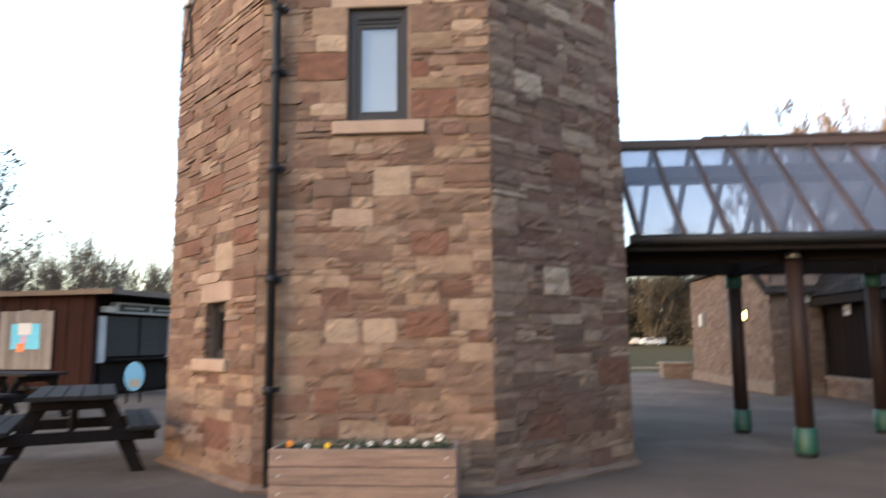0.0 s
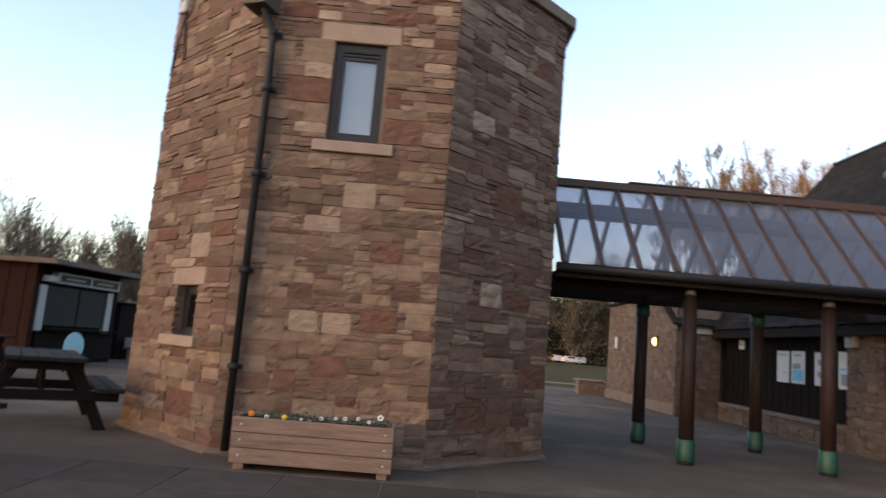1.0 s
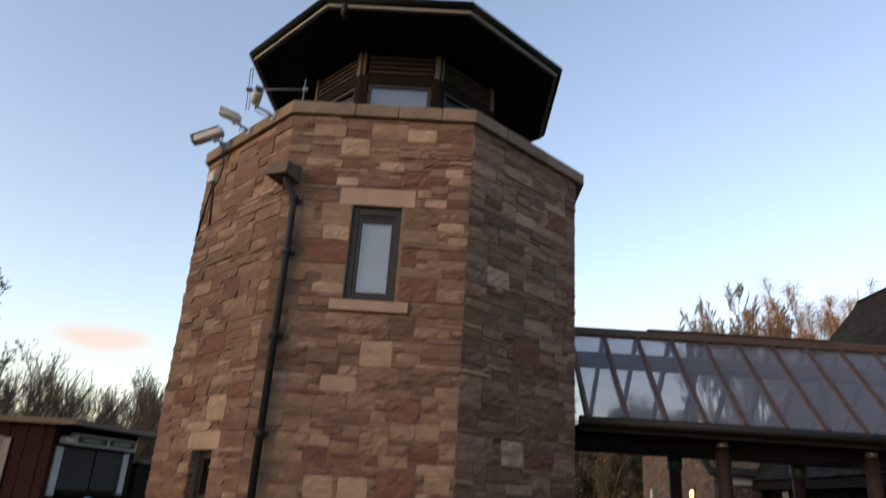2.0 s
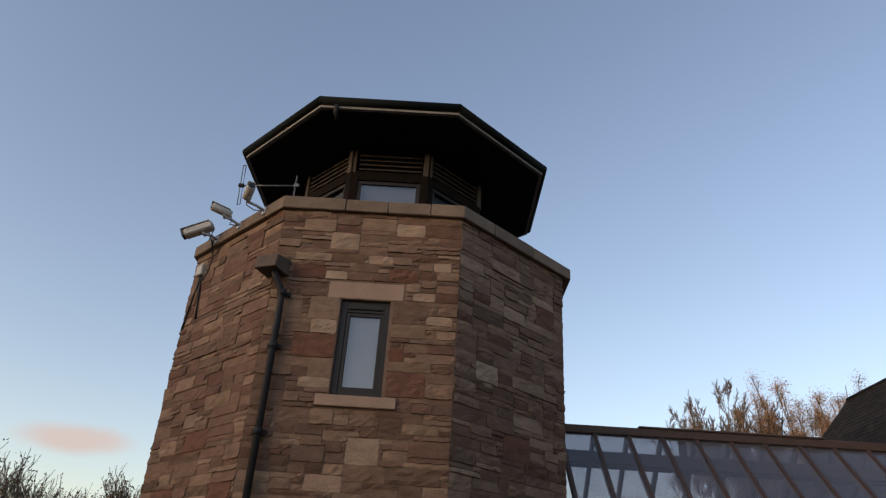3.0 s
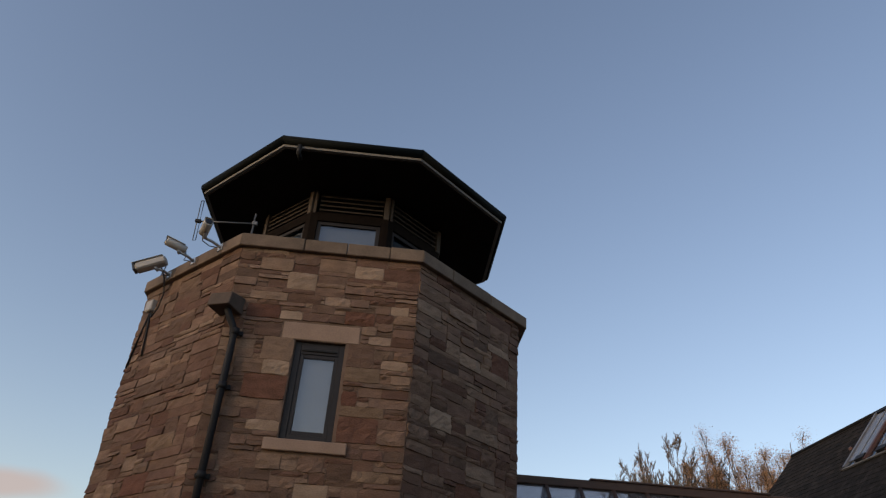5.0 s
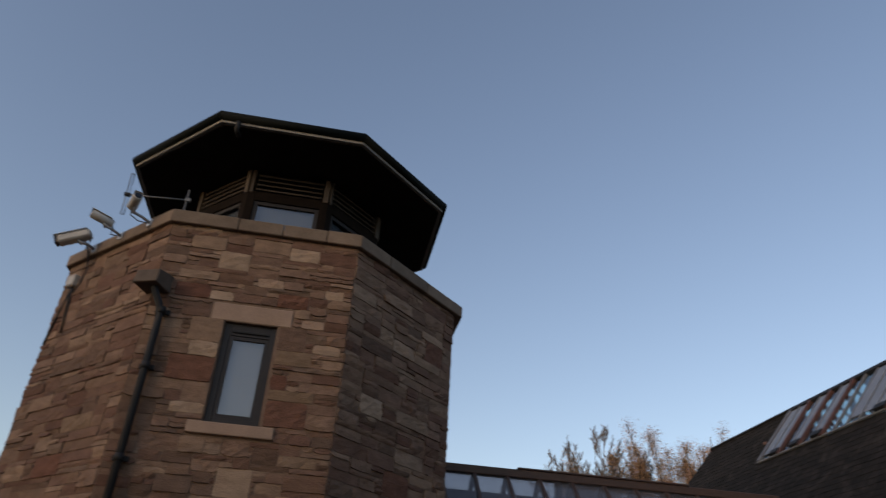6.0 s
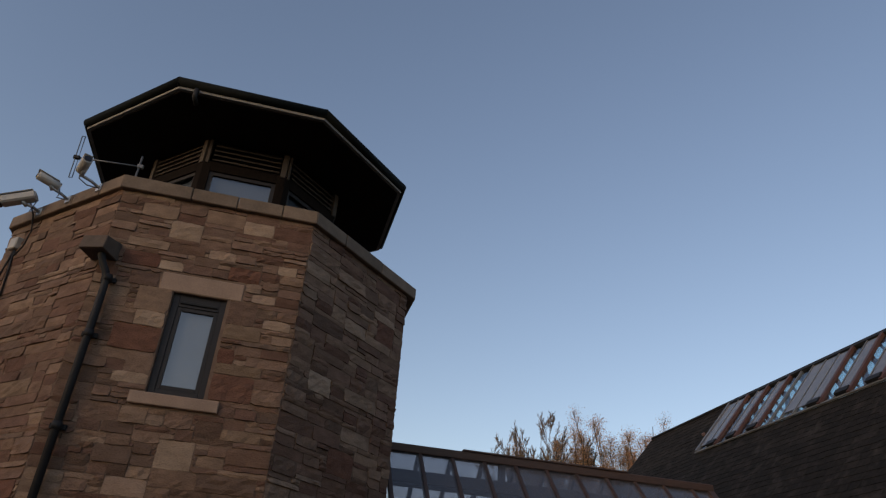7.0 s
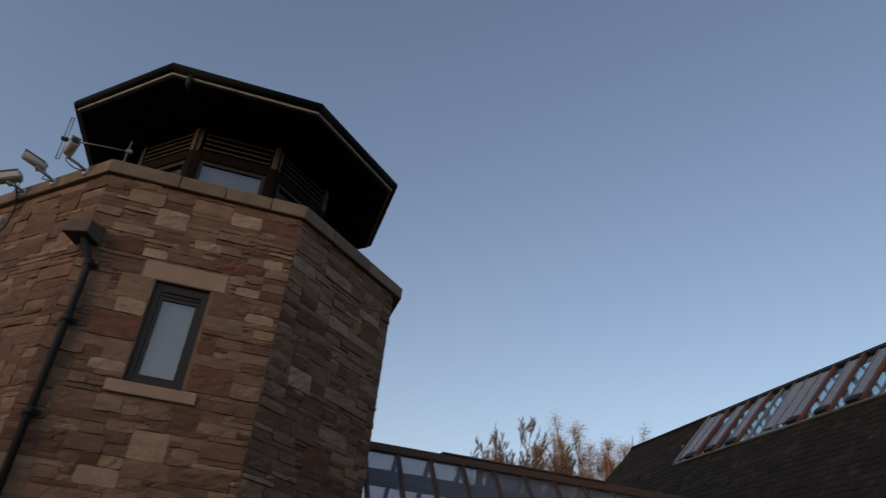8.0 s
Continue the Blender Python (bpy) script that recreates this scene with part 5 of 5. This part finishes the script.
def picnic_table(m):
    """Own axes: x along the table, its near end at x = 0."""
    t = thing("picnic_table", "dark stained wooden picnic table with fixed benches", "picnic table", "picnic tables", at=m)
    L = 1.85
    for i in range(5):
        part("top_plank", box(0, L, -0.375 + i * 0.15 + 0.004, -0.375 + (i + 1) * 0.15 - 0.004, 0.72, 0.765, None, 0.006), M_TABTOP, t)
    for s_ in (-1, 1):
        for k in range(2):
            a = s_ * (0.56 + k * 0.14)
            part("seat_plank", box(0.0, L, a - 0.065, a + 0.065, 0.42, 0.465, None, 0.006), M_TABTOP, t)
    for x in (0.22, L - 0.32):
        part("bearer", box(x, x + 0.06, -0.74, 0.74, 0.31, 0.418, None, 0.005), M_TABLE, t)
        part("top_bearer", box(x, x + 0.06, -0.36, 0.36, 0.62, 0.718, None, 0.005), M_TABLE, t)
        for s_ in (-1, 1):
            b = bmesh.new()
            w = 0.065
            pts = [(s_ * 0.26, 0.72), (s_ * 0.60, 0.0)]
            vs = [b.verts.new(p) for xx in (x + 0.065, x + 0.125) for p in ((xx, pts[0][0] - w, pts[0][1]), (xx, pts[0][0] + w, pts[0][1]), (xx, pts[1][0] + w, 0), (xx, pts[1][0] - w, 0))]
            for q in ((0, 1, 2, 3), (7, 6, 5, 4), (0, 4, 5, 1), (1, 5, 6, 2), (2, 6, 7, 3), (3, 7, 4, 0)):
                b.faces.new([vs[k] for k in q])
            bmesh.ops.recalc_face_normals(b, faces=b.faces[:])
            bmesh.ops.bevel(b, geom=b.edges[:], offset=0.005, segments=1, affect="EDGES")
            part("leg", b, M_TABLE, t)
    for s_ in (0, 1):
        part("brace", tube([(0.35 if not s_ else L - 0.4, 0, 0.38), (0.75 if not s_ else L - 0.8, 0, 0.70)], 0.03, 6), M_TABLE, t)
    return t


tab = picnic_table(Matrix.Translation((-3.17, 0.34, 0)) @ Matrix.Rotation(radians(120), 4, "Z") @ Matrix.Scale(1.12, 4))
copy_thing(tab, Matrix.Translation((-2.85, -2.1, 0)) @ Matrix.Rotation(radians(165), 4, "Z"))
copy_thing(tab, Matrix.Translation((-6.9, 5.6, 0)) @ Matrix.Rotation(radians(160), 4, "Z"))

# ---- trees ----
M_BARK = mat("grey_brown_bark", (0.075, 0.060, 0.050), 0.9, var=0.35, scale=8, bump=0.4)
M_TWIG = mat("twigs", (0.085, 0.066, 0.050), 0.9, var=0.3, scale=3, bump=0)


def leaf_mat(name, cols, trans=0.4):
    m = mat(name, None, 0.7, var=0.25, scale=2, bump=0, ramp_cols=cols, island=True)
    b = m.node_tree.nodes["Principled BSDF"]
    n, l = m.node_tree.nodes, m.node_tree.links
    t = n.new("ShaderNodeBsdfTranslucent")
    mx = n.new("ShaderNodeMixShader")
    mx.inputs[0].default_value = trans
    src = b.inputs["Base Color"].links[0].from_socket
    l.new(src, t.inputs["Color"])
    l.new(b.outputs[0], mx.inputs[1])
    l.new(t.outputs[0], mx.inputs[2])
    l.new(mx.outputs[0], n["Material Output"].inputs["Surface"])
    return m


M_ORANGE = leaf_mat("autumn_birch_leaves", [(0.42, 0.235, 0.115), (0.50, 0.31, 0.17), (0.33, 0.17, 0.085), (0.26, 0.17, 0.11)])
M_OLIVE = leaf_mat("olive_autumn_leaves", [(0.11, 0.085, 0.048), (0.15, 0.112, 0.060), (0.085, 0.066, 0.040), (0.18, 0.125, 0.064)])
M_WOOD_G = leaf_mat("dark_woodland_leaves", [(0.048, 0.040, 0.027), (0.058, 0.047, 0.031), (0.052, 0.043, 0.029)], trans=0.15)
M_GREYGREEN = leaf_mat("grey_green_leaves", [(0.07, 0.075, 0.05), (0.10, 0.10, 0.07), (0.06, 0.055, 0.035)])


def stick(V, F, a, b, ra, rb):
    """Adds a three-sided tapered bar to vertex and face lists."""
    d = (b - a).normalized()
    s_ = d.orthogonal().normalized()
    u_ = d.cross(s_)
    i = len(V)
    for p, r in ((a, ra), (b, rb)):
        for k in range(3):
            an = 2.0944 * k
            V.append(p + s_ * (math.cos(an) * r) + u_ * (math.sin(an) * r))
    for k in range(3):
        F.append((i + k, i + (k + 1) % 3, i + 3 + (k + 1) % 3, i + 3 + k))


def tree(x, y, height, spread, seed, label, leaves=None, n_leaf=0, leaf=0.12, upright=0.5, stems=1, twigs=3, first=0.25, min_r=0.008, scatter=None, tip_level=1, cat="tree", group=""):
    rg = random.Random(seed)
    t = thing("tree", label, cat, group, at=pose(x, y, -0.03))
    V, F, TV, TF, ends = [], [], [], [], []

    def grow(p, d, length, r, level):
        n = 8 if level == 0 else 4
        q = p
        for i in range(n):
            d = (d + Vector((rg.uniform(-1, 1), rg.uniform(-1, 1), rg.uniform(-0.3, 1))) * (0.06 + 0.07 * level)).normalized()
            e = q + d * (length / n)
            r2 = max(r * (1 - 0.8 * (i + 1) / n), min_r)
            (stick(V, F, q, e, max(r * (1 - 0.8 * i / n), min_r), r2) if level < 1 else stick(TV, TF, q, e, max(r * (1 - 0.8 * i / n), min_r), r2))
            if level >= tip_level:
                ends.append(e)
            if level < twigs and (level > 0 or (q.z + e.z) / 2 > height * first):
                for _ in range(3 if level == 0 else 2):
                    a = rg.uniform(0, 6.283)
                    side = Vector((math.cos(a), math.sin(a), 0))
                    nd = (d * upright + side * (1 - upright) * (1.2 if level == 0 else 0.9) + Vector((0, 0, 0.15))).normalized()
                    f = 1 - 0.45 * (i / n)
                    grow(q.lerp(e, rg.random()), nd, (spread if level == 0 else length * 0.55) * f * rg.uniform(0.7, 1.1), r2 * 0.5, level + 1)
            q = e

    for s_ in range(stems):
        a = rg.uniform(0, 6.283)
        off = Vector((math.cos(a), math.sin(a), 0)) * (0.0 if stems == 1 else rg.uniform(0.1, 0.5))
        grow(off, (Vector((0, 0, 1)) + off * 0.5).normalized(), height * rg.uniform(0.85, 1.0), height * 0.016 / math.sqrt(stems), 0)
    for nm, vv, ff, mt in (("trunk", V, F, M_BARK), ("twig_mass", TV, TF, M_TWIG)):
        me = bpy.data.meshes.new(nm)
        me.from_pydata([tuple(p) for p in vv], [], ff)
        me.materials.append(mt)
        o = new(nm, me)
        o.parent = t
        if nm == "twig_mass":
            o["kind"] = "stuff"
    if leaves and ends:
        LV, LF = [], []
        for _ in range(n_leaf):
            c = rg.choice(ends) + Vector((rg.gauss(0, 1), rg.gauss(0, 1), rg.gauss(0, 1))) * (scatter or leaf * 1.6)
            a, b = Vector((rg.uniform(-1, 1), rg.uniform(-1, 1), rg.uniform(-1, 1))).normalized(), Vector((rg.uniform(-1, 1), rg.uniform(-1, 1), rg.uniform(-1, 1))).normalized()
            k = leaf * rg.uniform(0.5, 1.1)
            i = len(LV)
            LV += [c - a * k, c + b * k * 0.5, c + a * k, c - b * k * 0.5]
            LF.append((i, i + 1, i + 2, i + 3))
        me = bpy.data.meshes.new("crown")
        me.from_pydata([tuple(p) for p in LV], [], LF)
        me.materials.append(leaves)
        o = new("crown", me)
        o.parent = t
    return t


def far(dx, dy, dist):
    """A ground point at a distance from the walk's middle, in the plan direction (dx, dy)."""
    l = math.hypot(dx, dy)
    return 1.05 + dx / l * dist, -7.8 + dy / l * dist


# bare trees and birches beyond the walkway
for i in range(6):
    dx = 0.366 + 0.044 * i / 5
    tx, ty = far(dx, math.sqrt(1 - dx * dx), 46 + 2 * (i % 3))
    tree(tx, ty, 13.6 + 1.2 * math.sin(0.5 + 2.3 * i / 5), 1.8, 300 + i, "tall bare tree with fine grey twigs", upright=0.64, stems=8, twigs=3, first=0.55, min_r=0.009, group="bare trees beyond the walkway")
for i, (dx, hgt) in enumerate(((0.421, 15.1), (0.446, 15.4), (0.463, 15.2), (0.488, 16.2), (0.501, 15.6), (0.433, 14.0), (0.455, 14.3), (0.475, 14.2), (0.495, 14.8), (0.515, 14.6))):
    tx, ty = far(dx, math.sqrt(1 - dx * dx), 47 + (i % 3))
    tree(tx, ty, hgt - 0.2, 1.05, 40 + i, "narrow birch with orange-brown autumn leaves", M_ORANGE, 15000, 0.05, upright=0.76, stems=6, twigs=2, first=0.58, min_r=0.010, scatter=0.24, group="birches beyond the barn")
# thicket behind the kiosk
for i in range(13):
    f = i / 12
    dx, dy = -0.66 + 0.42 * f, 0.78 + 0.14 * f
    tx, ty = far(dx, dy, 36 + 5 * math.sin(i * 2.1))
    hgt = 4.2 + 0.6 * abs(math.sin(i * 1.7)) + (0.5 if i in (4, 5) else 0)
    tree(tx, ty, hgt, 2.3, 80 + i, "scrubby half-bare tree with thin olive leaves", M_OLIVE, 1300, 0.08, upright=0.62, stems=7, twigs=2, first=0.08, min_r=0.010, group="thicket behind the kiosk")
# out-of-view tree belt added west of the forecourt to shade it from the low sun
for i in range(9):
    an = radians(-58 - 13 * i)
    tx, ty = far(math.sin(an), math.cos(an), 25 + 3 * math.sin(i * 1.9))
    tree(tx, ty, 9.5 + math.sin(i * 2.3), 4.0, 200 + i, "unseen half-bare tree added to block the low western light", M_OLIVE, 3200, 0.26, upright=0.5, stems=2, twigs=2, first=0.05, group="tree belt west of the forecourt")
# nearer tree at the forecourt's edge
tx, ty = far(-0.575, 0.79, 24)
tree(tx, ty, 8.4, 3.0, 7, "tall half-bare tree with small grey-green leaves", M_GREYGREEN, 2600, 0.10, upright=0.45, first=0.3, twigs=2)
# woodland beyond the path
for i in range(12):
    dx = 0.10 + 0.028 * i
    tx, ty = far(dx, 0.97, 150 + 10 * math.sin(i * 2.7))
    tree(tx, ty, 19 + 2 * math.sin(i * 1.3), 8, 120 + i, "dense dark woodland tree", M_WOOD_G, 14000, 0.24, upright=0.45, stems=2, twigs=2, first=0.02, group="woodland beyond the path")

# dense undergrowth that closes the foot of the woodland
rg = random.Random(5)
LV, LF = [], []
for _ in range(60000):
    dx = rg.uniform(0.02, 0.52)
    px, py = far(dx, 0.97, rg.uniform(143, 165))
    c = Vector((px, py, rg.random() ** 1.4 * 13))
    a = Vector((rg.uniform(-1, 1), rg.uniform(-1, 1), rg.uniform(-1, 1))).normalized() * rg.uniform(0.2, 0.5)
    b = Vector((rg.uniform(-1, 1), rg.uniform(-1, 1), rg.uniform(-1, 1))).normalized() * rg.uniform(0.15, 0.4)
    k = len(LV)
    LV += [c - a, c + b, c + a, c - b]
    LF.append((k, k + 1, k + 2, k + 3))
me = bpy.data.meshes.new("woodland_undergrowth")
me.from_pydata([tuple(p) for p in LV], [], LF)
me.materials.append(M_WOOD_G)
tagged(new("woodland_undergrowth", me), "dense dark brown undergrowth along the woodland edge", "undergrowth", kind="stuff")

# ---- parked cars far off ----
M_CARW = mat("white_car_paint", (0.45, 0.46, 0.48), 0.3, var=0.05, bump=0)
M_TYRE = mat("black_rubber", (0.015, 0.015, 0.016), 0.8, bump=0.05)
M_CARGLASS = mat("dark_car_glass", (0.02, 0.024, 0.03), 0.08, bump=0)


def car(m):
    c = thing("car", "white hatchback parked by the woodland", "car", "parked cars", at=m)
    prof = [(-2.0, 0.35), (2.0, 0.35), (2.02, 0.75), (1.55, 0.92), (0.85, 1.0), (0.25, 1.42), (-1.2, 1.45), (-1.85, 1.0), (-2.0, 0.9)]
    b = bmesh.new()
    lo = [b.verts.new((x, -0.82, z)) for x, z in prof]
    hi = [b.verts.new((x, 0.82, z)) for x, z in prof]
    b.faces.new(lo); b.faces.new(hi[::-1])
    for k in range(len(prof)):
        q = (k + 1) % len(prof)
        b.faces.new((lo[q], lo[k], hi[k], hi[q]))
    bmesh.ops.bevel(b, geom=b.edges[:], offset=0.06, segments=2, affect="EDGES")
    part("body", b, M_CARW, c)
    for s_ in (-1, 1):
        part("side_window", box(-1.25, 0.35, s_ * 0.825 - 0.006, s_ * 0.825 + 0.006, 1.0, 1.33), M_CARGLASS, c)
        for x in (-1.25, 1.25):
            w = part("wheel", tube([(x, s_ * 0.66, 0.31), (x, s_ * 0.84, 0.31)], 0.31, 18), M_TYRE, c)
            part("rim", tube([(x, s_ * 0.845, 0.31), (x, s_ * 0.85, 0.31)], 0.19, 14), M_STEEL, w)
    return c


tx, ty = far(0.222, 0.976, 141)
c0 = car(pose(tx - 1.2, ty, 0, 0, 0, 12))
copy_thing(c0, pose(tx + 1.4, ty + 3, 0, 0, 0, 80))
copy_thing(c0, pose(tx - 3.6, ty + 4, 0, 0, 0, 100))

# pale path edge beyond the forecourt
kb = thing("path_edge", "pale concrete path edging across the grass", "path edge", kind="structure")
part("edging", box(2, 9, 27.0, 27.7, -0.05, 0.03, None, 0.01), M_COPING, kb)

# ---- paving slabs round the foot of the tower, last ----
pv = thing("slab_paving", "worn grey concrete paving slabs in front of the tower", "pavement", kind="structure")
bm = box(-0.45, 0.45, -0.45, 0.45, -0.03, 0.006, None, 0.006)
me = bpy.data.meshes.new("slab")
bm.to_mesh(me)
bm.free()
me.materials.append(M_SLAB)
for i in range(-6, 9):
    for j in range(6):
        o = new("paving_slab", me)
        o.parent = pv
        o.matrix_basis = Matrix.Translation((0.30 + i * 0.912, -1.30 - j * 0.912, rng.uniform(-0.002, 0.003)))
